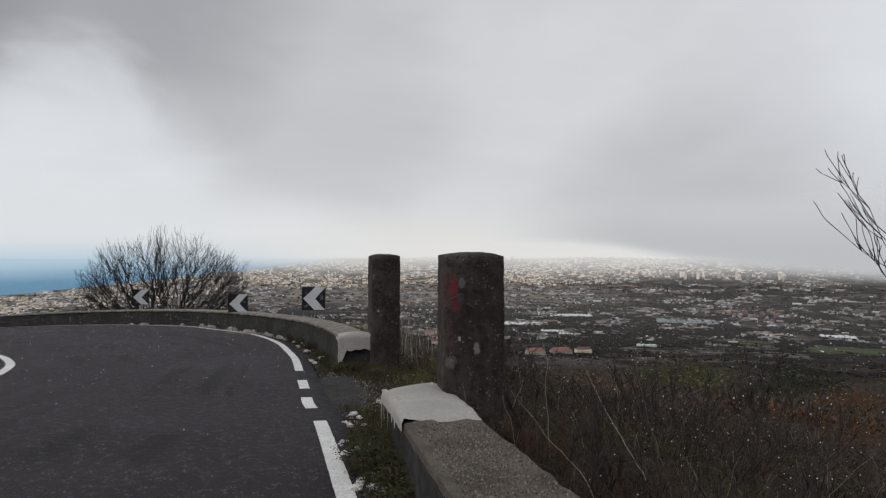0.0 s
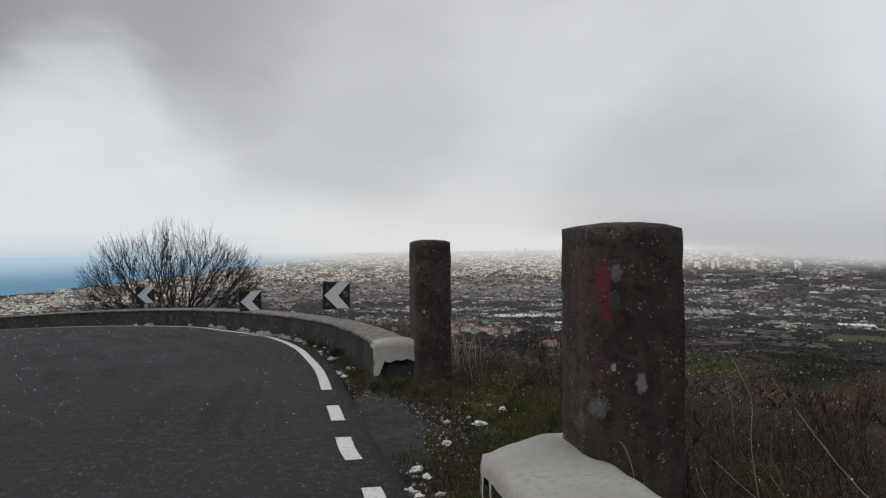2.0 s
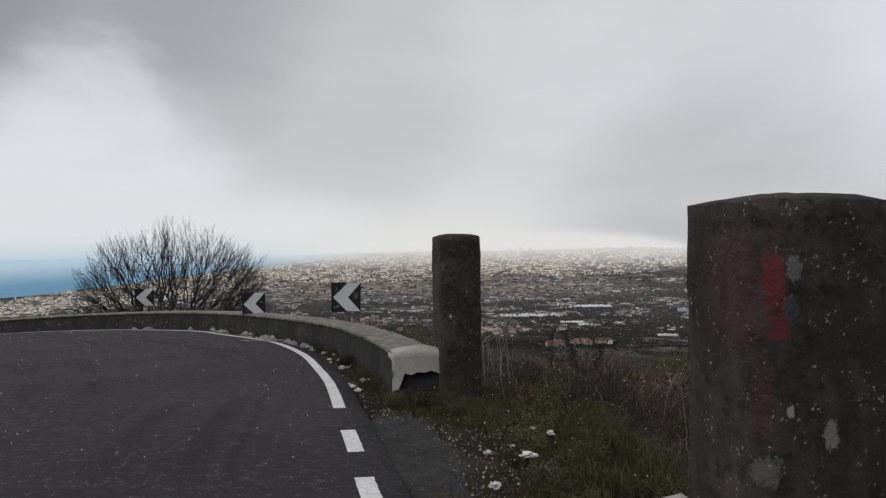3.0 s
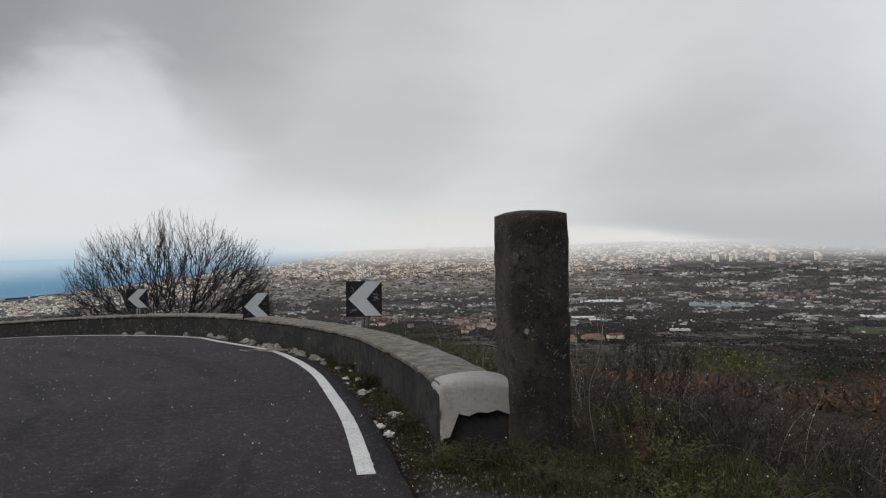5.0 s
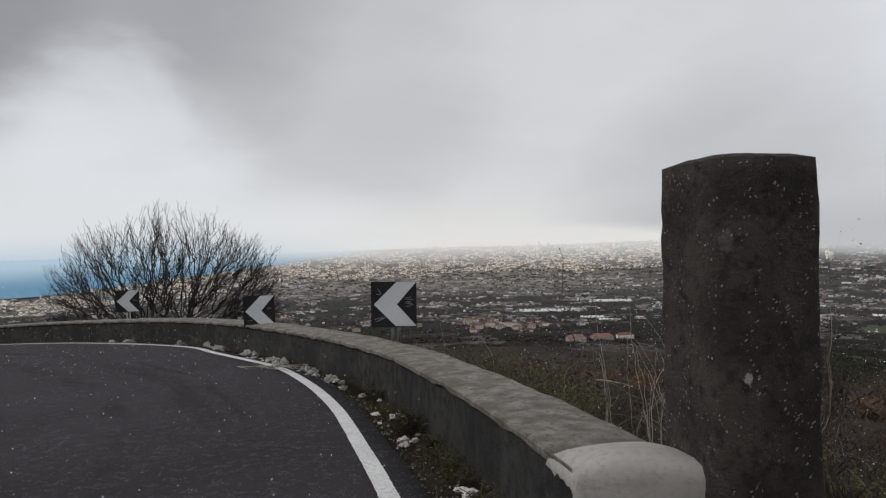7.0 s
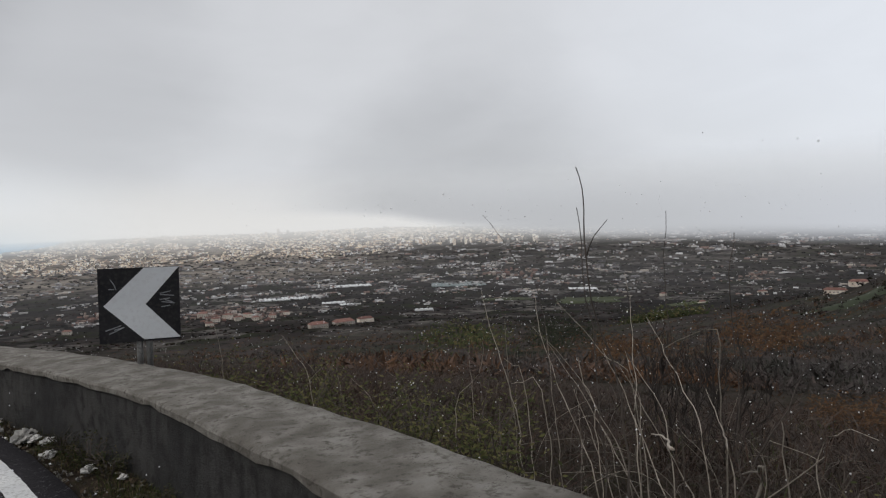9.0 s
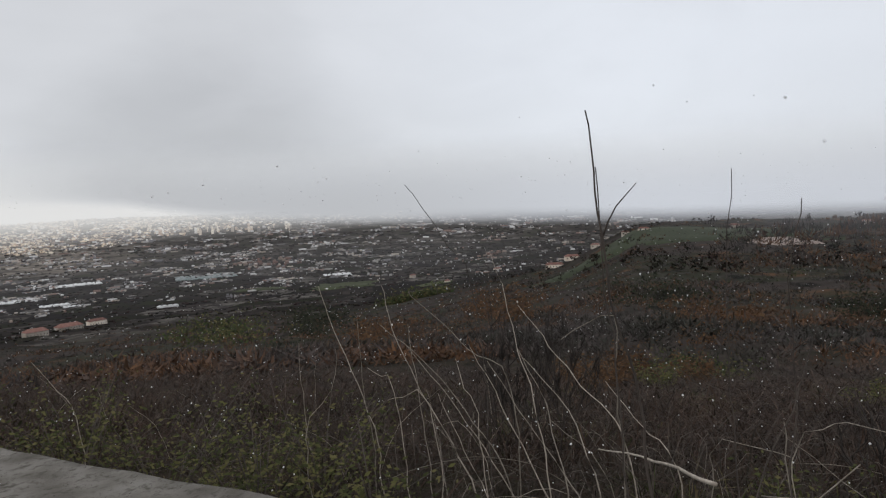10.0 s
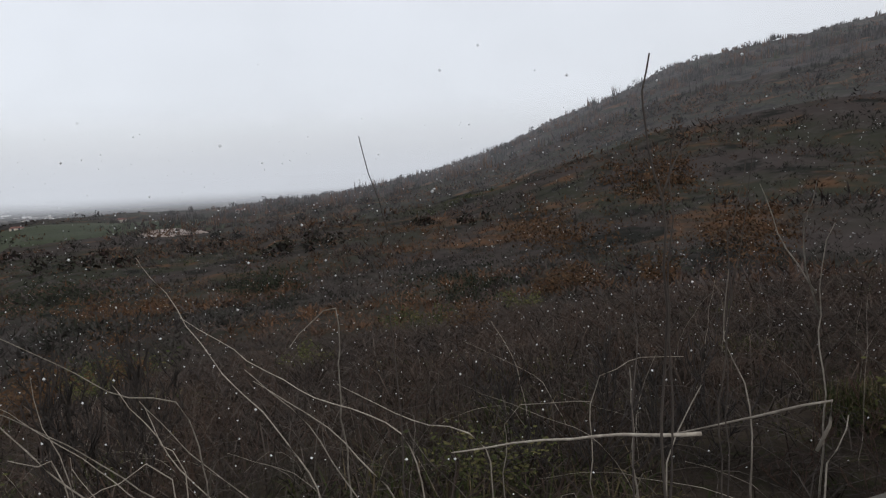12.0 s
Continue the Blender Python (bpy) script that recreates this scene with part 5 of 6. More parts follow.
def stem(points, thick, mat, lying=False):
    """One dry stem: the points run from tip to foot; it goes on down into the scrub unless it lies in the tangle."""
    foot = Vector(points[-1])
    ground = ground_z(foot.x, foot.y) - 0.05
    if foot.z > ground + 0.02 and not lying:
        points = list(points) + [(foot.x + 0.04, foot.y - 0.03, ground)]
    line = spline(points, 0.07)
    n = len(line)
    line = [p + Vector((noise.noise(p * 7), noise.noise(p * 7 + Vector((9, 0, 0))), 0)) * 0.02 * (0 < i < n - 1) for i, p in enumerate(line)]
    thick *= 0.62
    verts, faces = [], []
    tube(verts, faces, line, [thick * (0.35 + 0.65 * i / (n - 1)) for i in range(n)], 5)
    ob = mesh_object("dry_stem", verts, faces, mat, smooth=True)
    pale = mat is M_TWIG
    tagged(ob, "pale dry plant stem standing in the scrub" if pale else "thin dark bare stem rising from the scrub", "stem", "dry stems below the wall")


stem([(2.22, 18.60, 0.80), (2.04, 18.25, 0.41), (1.75, 17.84, 0.01)], 0.006, M_TWIG)
stem([(2.28, 18.47, 0.53), (2.13, 17.96, 0.25), (1.89, 17.51, 0.09)], 0.006, M_TWIG)
stem([(2.16, 17.81, 0.25), (1.99, 17.51, 0.15), (1.80, 17.24, 0.11)], 0.006, M_TWIG)
stem([(2.03, 17.96, 0.45), (2.14, 17.89, 0.52), (2.24, 17.8, 0.55), (2.245, 17.805, 0.37), (2.26, 17.82, 0.18)], 0.009, M_TWIG)
stem([(1.50, 17.36, 0.24), (1.32, 17.03, 0.35), (1.13, 16.74, 0.43)], 0.009, M_TWIG, True)
stem([(1.41, 16.76, 0.30), (1.26, 16.54, 0.41), (1.16, 16.40, 0.49), (1.15, 16.44, 0.36)], 0.008, M_TWIG, True)
stem([(0.926, 16.934, 1.322), (0.954, 16.943, 1.251), (0.955, 16.931, 1.183), (0.94, 16.916, 1.086), (0.952, 16.894, 0.967), (0.965, 16.884, 0.787), (1.031, 16.868, 0.567)], 0.008, M_DARK_TWIG)
stem([(0.90, 16.89, 1.19), (0.915, 16.89, 1.07), (0.935, 16.885, 0.9), (0.96, 16.88, 0.6)], 0.006, M_DARK_TWIG)
stem([(0.98, 16.84, 1.15), (0.95, 16.87, 1.1), (0.94, 16.905, 1.03)], 0.004, M_DARK_TWIG, True)
stem([(1.06, 16.66, 1.17), (1.06, 16.67, 1.04), (1.07, 16.68, 0.89), (1.11, 16.69, 0.66)], 0.004, M_DARK_TWIG)
stem([(0.83, 17.51, 1.18), (0.88, 17.49, 1.11), (0.95, 17.48, 0.99), (1.07, 17.49, 0.78)], 0.004, M_DARK_TWIG)
stem([(2.29, 16.03, 0.98), (2.27, 15.98, 0.84), (2.24, 15.94, 0.71), (2.19, 15.84, 0.53)], 0.006, M_TWIG, True)
stem([(2.19, 15.85, 0.99), (2.21, 15.88, 0.81), (2.21, 15.88, 0.63), (2.18, 15.83, 0.44)], 0.007, M_TWIG, True)
stem([(2.16, 15.79, 0.82), (2.18, 15.83, 0.65), (2.18, 15.83, 0.44), (2.09, 15.86, 0.14)], 0.008, M_TWIG)
stem([(1.71, 16.73, 0.73), (1.66, 16.75, 0.60), (1.42, 16.82, 0.11)], 0.007, M_DARK_TWIG)
stem([(1.79, 16.38, 0.72), (1.80, 16.39, 0.47), (1.68, 16.37, 0.35), (1.58, 16.39, 0.10)], 0.007, M_TWIG)
stem([(1.20, 16.33, 0.43), (1.17, 16.38, 0.35), (1.14, 16.43, 0.24)], 0.007, M_TWIG)
stem([(1.55, 16.57, 0.40), (1.48, 16.67, 0.27), (1.40, 16.74, 0.10)], 0.007, M_TWIG)
stem([(1.75, 16.55, 0.43), (1.80, 16.68, 0.42), (1.82, 16.75, 0.37), (1.84, 16.85, 0.24)], 0.005, M_TWIG)
stem([(1.84, 16.85, 0.25), (1.87, 17.00, 0.24), (1.89, 17.16, 0.16)], 0.005, M_TWIG)
stem([(1.39, 18.64, 0.33), (1.43, 18.58, 0.29), (1.47, 18.52, 0.21)], 0.006, M_TWIG)
stem([(1.32, 18.38, 0.24), (1.36, 18.31, 0.26), (1.42, 18.19, 0.24)], 0.006, M_TWIG)
stem([(1.76, 18.41, 0.34), (1.77, 18.38, 0.19), (1.80, 18.31, 0.07)], 0.006, M_TWIG)
stem([(1.88, 19.20, 0.63), (1.85, 18.96, 0.23), (1.84, 18.42, -0.31)], 0.008, M_TWIG)
stem([(2.00, 19.10, 0.59), (2.11, 18.72, 0.28), (2.13, 18.41, 0.14)], 0.007, M_TWIG)
stem([(1.34, 18.85, 0.40), (1.31, 18.87, 0.19), (1.14, 18.85, -0.01)], 0.006, M_TWIG)
stem([(1.54, 18.95, 0.51), (1.55, 18.94, 0.26), (1.56, 18.93, 0.07)], 0.006, M_TWIG)
stem([(1.75, 18.78, 0.47), (1.77, 18.77, 0.28), (1.73, 18.67, 0.08)], 0.006, M_TWIG)
stem([(1.89, 18.07, 0.37), (1.87, 17.75, 0.13), (1.75, 17.56, -0.07)], 0.007, M_TWIG)
stem([(1.87, 18.09, 0.42), (1.79, 17.86, 0.23), (1.69, 17.66, -0.07)], 0.006, M_TWIG)
stem([(1.55, 19.37, 0.66), (1.55, 19.15, 0.34), (1.58, 18.91, -0.08)], 0.007, M_TWIG)
stem([(1.86, 19.21, 0.40), (1.99, 18.89, 0.15), (2.03, 18.37, -0.29)], 0.007, M_TWIG)
stem([(2.10, 18.69, 0.31), (2.20, 18.49, -0.10), (2.20, 18.22, -0.47)], 0.007, M_TWIG)
stem([(2.18, 18.63, 0.21), (2.28, 18.42, -0.13), (2.31, 18.12, -0.45)], 0.007, M_TWIG)
stem([(1.95, 18.80, 0.04), (2.00, 18.64, -0.27), (1.97, 18.41, -0.52)], 0.006, M_TWIG)
stem([(1.85, 18.98, 0.33), (1.98, 18.66, -0.04), (2.09, 18.32, -0.51)], 0.006, M_TWIG)
stem([(0.24, 20.56, 0.27), (0.36, 20.54, 0.07), (0.44, 20.53, -0.13)], 0.007, M_TWIG)
stem([(1.57, 19.70, 0.27), (1.57, 19.70, 0.01), (1.58, 19.69, -0.27)], 0.006, M_TWIG)
stem([(1.60, 16.78, 0.45), (1.60, 16.77, 0.34), (1.61, 16.76, 0.23)], 0.008, M_TWIG)
stem([(-0.30, 21.58, 0.25), (-0.26, 21.58, 0.00), (-0.24, 21.58, -0.24)], 0.008, M_TWIG)
stem([(3.96, 10.63, 0.81), (4.11, 10.09, 0.39), (4.25, 9.01, -0.02)], 0.008, M_TWIG)
stem([(4.50, 10.50, 0.72), (4.48, 9.99, 0.31), (4.35, 8.98, -0.01)], 0.008, M_DARK_TWIG)
stem([(4.02, 11.63, 1.14), (3.93, 11.65, 0.66), (3.80, 11.67, 0.20)], 0.01, M_DARK_TWIG)
stem([(3.25, 9.72, 0.61), (3.44, 9.19, 0.42), (3.65, 8.55, 0.26)], 0.006, M_TWIG)
stem([(3.18, 9.72, 0.56), (3.25, 9.72, 0.37), (3.28, 9.72, 0.19)], 0.006, M_TWIG)
stem([(2.68, 10.38, 0.66), (2.78, 10.15, 0.59), (2.86, 9.71, 0.60)], 0.006, M_TWIG)
stem([(3.73, 10.18, 1.06), (3.60, 10.14, 0.81), (3.49, 10.08, 0.51)], 0.012, M_DARK_TWIG)
stem([(3.55, 10.28, 1.04), (3.60, 10.14, 0.86), (3.59, 10.03, 0.53)], 0.006, M_TWIG)
stem([(1.24, 16.59, 1.10), (1.24, 16.60, 1.02), (1.25, 16.61, 0.93), (1.27, 16.63, 0.77)], 0.005, M_DARK_TWIG)


rnd = random.Random(77)
for k in range(60):
    i = rnd.randrange(18, 60)
    p, q = OUT_NP[i], OUT_NP[i + 1]
    s = rnd.uniform(0.5, 5)
    way = (q - p) / np.hypot(*(q - p))
    x, y = p[0] + way[1] * s, p[1] - way[0] * s
    if y < 5 or y > 27 or outside(x, y) < 0.3:
        continue
    z = ground_z(x, y)
    t, a = rnd.uniform(0.5, 1.15) * min(1, 0.55 + s * 0.12), rnd.uniform(0, 6.283)
    lean = rnd.uniform(0.1, 0.5)
    stem([(x + math.cos(a) * lean, y + math.sin(a) * lean, z + t), (x + math.cos(a) * lean * 0.35, y + math.sin(a) * lean * 0.35, z + t * 0.6), (x, y, z)], rnd.uniform(0.003, 0.006), M_TWIG if rnd.random() < 0.75 else M_DARK_TWIG)

for k in range(46):
    x, y = rnd.uniform(1.4, 4.6), rnd.uniform(15.9, 20.5)
    if outside(x, y) < 0.25:
        continue
    z, a, l = ground_z(x, y), rnd.gauss(2.2, 1.0), rnd.uniform(0.4, 1.1)
    h = rnd.uniform(0.15, 0.5)
    dx, dy = math.cos(a) * l, math.sin(a) * l
    stem([(x + dx, y + dy, z + h * rnd.uniform(0.5, 1.3)), (x + dx * 0.6, y + dy * 0.6, z + h), (x + dx * 0.25, y + dy * 0.25, z + h * 0.75), (x, y, z)], rnd.uniform(0.0022, 0.0042), M_TWIG if rnd.random() < 0.8 else M_DARK_TWIG)


def branching(verts, faces, start, way, length, radius, depth, rnd, spread=0.5, lift=0.12, sides=4, thin=0.0045):
    pts, rad = [Vector(start)], [radius]
    way = Vector(way).normalized()
    steps = 5
    for i in range(steps):
        way = (way + Vector((rnd.gauss(0, 0.13), rnd.gauss(0, 0.13), lift))).normalized()
        pts.append(pts[-1] + way * length / steps)
        rad.append(max(radius * (1 - 0.62 * (i + 1) / steps), thin * 0.7))
    tube(verts, faces, pts, rad, sides if radius > 0.008 else 3)
    if depth:
        for k in range(rnd.choice((3, 4, 4))):
            i = rnd.choice((2, 3, 4, 5))
            out = (way + Vector((rnd.gauss(0, spread), rnd.gauss(0, spread), rnd.gauss(0.1, spread * 0.5)))).normalized()
            branching(verts, faces, pts[i], out, length * rnd.uniform(0.45, 0.7), max(rad[i] * 0.75, thin), depth - 1, rnd, spread, lift, sides, thin)


M_RUST = material("rusty bramble", ((0.085, 0.05, 0.036), (0.06, 0.038, 0.03)), 6, 40, 0.9, 0)


def bare_bush(x, y, z, stems, reach, name, label, seed, mat=M_BUSH, radius=0.028, fan=0.85, depth=3, thin=0.0045, lift=0.12, spread=0.5):
    rnd = random.Random(seed)
    root = new(name)
    root.location = (x, y, z)
    for k in range(stems):
        a = 6.283 * k / stems + rnd.uniform(-0.3, 0.3)
        f = fan * rnd.uniform(0.15, 1.0)
        verts, faces = [], []
        start = (math.cos(a) * 0.25, math.sin(a) * 0.25, -0.1)
        branching(verts, faces, start, (math.cos(a) * f, math.sin(a) * f, 0.75), reach * rnd.uniform(0.8, 1.0) * (0.85 + 0.3 * f / fan), radius * rnd.uniform(0.7, 1.1), depth, rnd, thin=thin, lift=lift, spread=spread)
        mesh_object("limb", verts, faces, mat, root, smooth=True)
    tagged(root, label, "bush")


def domed_bush(x, y, z, wide, deep, tall, low, limbs, name, label, seed):
    """A leafless bush whose limbs fork again and again to end on an uneven dome; low is where the dome is widest."""
    rnd = random.Random(seed)
    root = new(name)
    root.location = (x, y, z)

    def wood(verts, faces, a, b, r0, r1, sag):
        pts, n = [], 6
        for i in range(n + 1):
            u = i / n
            p = a.lerp(b, u) - Vector((0, 0, sag * math.sin(math.pi * u)))
            k = 0.055 * (b - a).length * math.sin(math.pi * u)
            pts.append(p + Vector((rnd.gauss(0, k), rnd.gauss(0, k), rnd.gauss(0, k * 0.6))))
        tube(verts, faces, pts, [r0 + (r1 - r0) * i / n for i in range(n + 1)], 4 if r0 > 0.015 else 3)
        return pts

    def shell(az, el, f):
        d = Vector((math.cos(az) * math.cos(el) * wide, math.sin(az) * math.cos(el) * deep, math.sin(el) * (tall - low)))
        f *= 1 + 0.16 * noise.noise(Vector((math.cos(az) * 1.6, math.sin(az) * 1.6, el * 1.7 + seed)))
        return Vector((0, 0, low)) + d * f

    for k in range(limbs):
        el = math.asin(min(0.97, max(-0.28, -0.25 + 1.2 * (k + 0.5) / limbs)))
        az = k * 2.39996 + rnd.uniform(-0.2, 0.2)
        verts, faces = [], []
        tip = shell(az, el, 1.0)
        foot = Vector((math.cos(az) * 0.35, math.sin(az) * 0.3, -0.1))
        fork = foot.lerp(tip, rnd.uniform(0.3, 0.45)) - Vector((0, 0, 0.1))
        wood(verts, faces, foot, fork, 0.045, 0.03, 0.05)
        for _ in range(5):
            az2, el2 = az + rnd.gauss(0, 0.26), min(1.5, max(-0.35, el + rnd.gauss(0, 0.2)))
            mid = fork.lerp(shell(az2, el2, 1.0), rnd.uniform(0.45, 0.62))
            wood(verts, faces, fork, mid, 0.026, 0.016, 0.06)
            for _ in range(5):
                az3, el3 = az2 + rnd.gauss(0, 0.15), min(1.5, max(-0.35, el2 + rnd.gauss(0.04, 0.13)))
                end = shell(az3, el3, rnd.uniform(0.86, 1.04))
                twig = wood(verts, faces, mid, end, 0.012, 0.0045, 0.07)
                for _ in range(3):
                    at = twig[rnd.choice((2, 3, 4, 5))]
                    way = (end - mid).normalized() + Vector((rnd.gauss(0, 0.4), rnd.gauss(0, 0.4), rnd.uniform(0.1, 0.7)))
                    wood(verts, faces, at, at + way.normalized() * rnd.uniform(0.25, 0.62), 0.0065, 0.0035, 0.03)
        mesh_object("limb", verts, faces, M_BUSH, root, smooth=True)
    tagged(root, label, "bush")


domed_bush(-9.95, 32.4, -1.9, 4.05, 2.2, 4.55, 1.35, 30, "bare_bush", "wide leafless domed bush of many radiating grey-brown branches behind the wall", 6)
bare_bush(6.82, 9.1, 0.25, 4, 1.55, "bare_sapling", "thin leafless sapling on the slope beside the parapet", 14, radius=0.014, fan=0.5)
bare_bush(3.9, 10.8, -0.4, 9, 0.7, "bramble_bush", "low brown leafless bramble beside the stone pillar", 23, radius=0.007, fan=1.2)
bare_bush(4.3, 8.6, -0.35, 9, 0.7, "bramble_bush", "low brown leafless bramble beside the parapet", 27, radius=0.007, fan=1.2)
bare_bush(5.6, 11.6, -0.8, 10, 0.9, "bramble_bush", "low brown leafless bramble on the slope", 29, radius=0.008, fan=1.2)
bare_bush(3.6, 19.6, -0.9, 9, 0.7, "bramble_bush", "low brown leafless bramble on the slope", 31, radius=0.007, fan=1.2)
bare_bush(3.2, 16.4, -0.8, 8, 0.6, "bramble_bush", "low brown leafless bramble on the slope", 37, radius=0.006, fan=1.3)
bare_bush(-13.5, 32.6, -2.0, 9, 0.9, "bramble_bush", "low dark brush behind the far wall", 41, radius=0.012, fan=1.2)

for k, (x, y, s) in enumerate(((2.98, 9.55, 0.34), (3.35, 9.6, 0.38), (3.5, 10.1, 0.4), (2.62, 10.75, 0.26), (3.45, 9.0, 0.36), (1.95, 15.05, 0.24), (2.1, 15.5, 0.3), (3.65, 8.3, 0.34))):
    bare_bush(x, y, ground_z(x, y) + 0.02, 8, s, "bramble_bush", "low brown leafless bramble at the pillar's foot", 200 + k, mat=M_RUST, radius=0.0045, fan=1.4, thin=0.002)


def leafy_shrub(x, y, z, size, seed, label, mat=M_SHRUB, leaf=1.0, name="green_shrub", group="green shrubs below the wall", flat=1.0):
    rnd = random.Random(seed)
    root = new(name)
    root.location = (x, y, z)
    verts, faces, lv, lf = [], [], [], []
    for k in range(16):
        a, f = rnd.uniform(0, 6.283), rnd.uniform(0.2, 1)
        tip = Vector((math.cos(a) * f * size, math.sin(a) * f * size, size * rnd.uniform(0.5, 1.0) * flat))
        line = [Vector((0, 0, -0.05)), tip * 0.5 + Vector((0, 0, 0.05)), tip]
        tube(verts, faces, line, [0.006, 0.004, 0.002], 3)
        for _ in range(52):
            c = tip * rnd.uniform(0.35, 1.05) + Vector((rnd.gauss(0, 0.1 * size), rnd.gauss(0, 0.1 * size), rnd.gauss(0, 0.1 * size)))
            u = Vector((rnd.gauss(0, 1), rnd.gauss(0, 1), rnd.gauss(0, 0.6))).normalized() * rnd.uniform(0.008, 0.022) * leaf
            v = u.orthogonal().normalized() * u.length * 0.4
            n = len(lv)
            lv += [c - u, c + v, c + u, c - v]
            lf.append((n, n + 1, n + 2, n + 3))
    tagged(mesh_object("branchwork", verts, faces, M_DARK_TWIG, root), kind="stuff")
    tagged(mesh_object("foliage", lv, lf, mat, root), kind="stuff")
    return tagged(root, label, "shrub", group)


for x, y, s, seed in ((0.3, 20.2, 0.75, 1), (0.65, 19.6, 0.7, 2), (0.95, 19.0, 0.68, 3), (1.25, 18.4, 0.6, 4), (-0.2, 21.1, 0.7, 5), (0.5, 20.7, 0.7, 15), (1.4, 19.2, 0.6, 16), (2.35, 14.1, 0.32, 6), (2.2, 13.2, 0.28, 7), (2.5, 15.0, 0.35, 8), (2.9, 17.2, 0.4, 9)):
    leafy_shrub(x, y, ground_z(x, y), s, seed, "small yellow-green leafy shrub in the scrub")

for k, (x, y, s, m) in enumerate(((25.0, 33.3, 2.0, M_RUSTLEAF), (27.5, 31.2, 1.6, M_RUSTLEAF), (22.5, 34.3, 1.5, M_RUSTLEAF), (17.5, 29.5, 1.2, M_RUSTLEAF), (19.0, 21.5, 0.9, M_SHRUB), (22.5, 30.5, 1.1, M_SHRUB), (62, -4, 3.4, M_RUSTLEAF), (66, 3, 3.0, M_RUSTLEAF), (58, 8, 2.6, M_RUSTLEAF), (44, 12, 1.8, M_SHRUB), (30, 16, 1.4, M_RUSTLEAF))):
    rust = m is M_RUSTLEAF
    leafy_shrub(x, y, ground_z(x, y), s, 60 + k, "rust-brown bracken clump on the hillside" if rust else "dull green shrub on the hillside", m, 3.6 * s, "bracken_clump" if rust else "green_shrub", "shrubs on the hillside")

def build_leaf_patches():
    """Drifts of rusty bracken, olive broom and dark ivy over the slope."""
    rnd = random.Random(91)
    drifts = ((62.5, -11.2, 5.0, 2.2, 0), (99.5, -6.9, 4.5, 2.2, 0), (108, -2.6, 4.0, 2.0, 0), (86, -14.5, 3.5, 1.6, 1), (60.5, -15.5, 4.0, 1.6, 1), (92, -11.5, 4.5, 1.8, 2),
              (37, -6.8, 2.8, 0.8, 1), (28, -10.6, 3.0, 1.4, 2), (58, -9.0, 5.0, 1.0, 2), (115, -7, 4, 2.5, 0), (74, -10, 4, 1.5, 2), (45, -10, 4, 1.2, 0), (20, -10.5, 4, 1.2, 1), (34, -12, 4, 1.5, 0))
    piles = [([], []), ([], []), ([], [])]
    for az0, el0, wide, high, kind in drifts:
        verts, faces = piles[kind]
        for _ in range(110):
            az, el = az0 + rnd.gauss(0, wide * 0.5), el0 + rnd.gauss(0, high * 0.5)
            r = slope_range(az, el)
            x, y, z = on_land(az, r)
            size = 0.018 * r * rnd.uniform(0.5, 1.2)
            for _k in range(26):
                d = Vector((rnd.gauss(0, 0.55), rnd.gauss(0, 0.55), abs(rnd.gauss(0, 0.4)))) * size
                c = Vector((x, y, z)) + d
                u = Vector((rnd.gauss(0, 1), rnd.gauss(0, 1), rnd.gauss(0, 1))).normalized() * size * rnd.uniform(0.07, 0.2)
                v = u.orthogonal().normalized() * u.length * 0.5
                n = len(verts)
                verts += [c - u, c + v, c + u, c - v]
                faces.append((n, n + 1, n + 2, n + 3))
    for (verts, faces), mat, name, label in zip(piles, (M_RUSTLEAF, M_WEED, M_IVY), ("bracken", "broom", "ivy"), ("rust-brown bracken drifts over the slope", "olive-green broom drifts over the slope", "dark green ivy and brush over the slope")):
        tagged(mesh_object(name, verts, faces, mat), label, "shrubs", kind="stuff")


M_IVY = palette("dark ivy", ((0.024, 0.028, 0.018), (0.034, 0.036, 0.024), (0.018, 0.02, 0.015), (0.042, 0.04, 0.03)))
build_leaf_patches()

weeds = [leafy_shrub(2.0 + 0.2 * k, 14.6 - 0.5 * k, 0, 0.22, 40 + k, "low green and yellow weed on the verge", M_WEED, 0.5, "weed", "weeds on the verge", 0.8) for k in range(4)]
rnd = random.Random(88)
spots = []
while len(spots) < 230:
    kind = rnd.random()
    if kind < 0.62:
        x, y = rnd.uniform(1.5, 3.4), rnd.uniform(10.5, 15.1)
        if x < 2.1 + 0.25 * abs(y - 12.9) * (1 if y < 12.9 else -0.9) - (0.55 if y > 14 else 0.1):
            continue
    elif kind < 0.82:
        y = rnd.uniform(7.9, 10.4)
        x = 2.06 + (10.1 - y) * 0.235 - rnd.uniform(0.0, 0.16)
    elif kind < 0.9:
        x, y = rnd.uniform(0.75, 1.7), rnd.uniform(14.75, 15.15)
    else:
        p = LONG[rnd.randrange(3, 34)]
        x, y = p.x - rnd.uniform(0.05, 0.2), p.y
    spots.append((x, y))
for k, (x, y) in enumerate(spots):
    z = ground_z(x, y) - 0.02
    if k < 4:
        weeds[k].location = (x, y, z)
    else:
        copy_thing(weeds[k % 4], Matrix.LocRotScale((x, y, z), Euler((0, 0, rnd.uniform(0, 6.28))), None) @ Matrix.Scale(rnd.uniform(0.55, 1.3), 4))


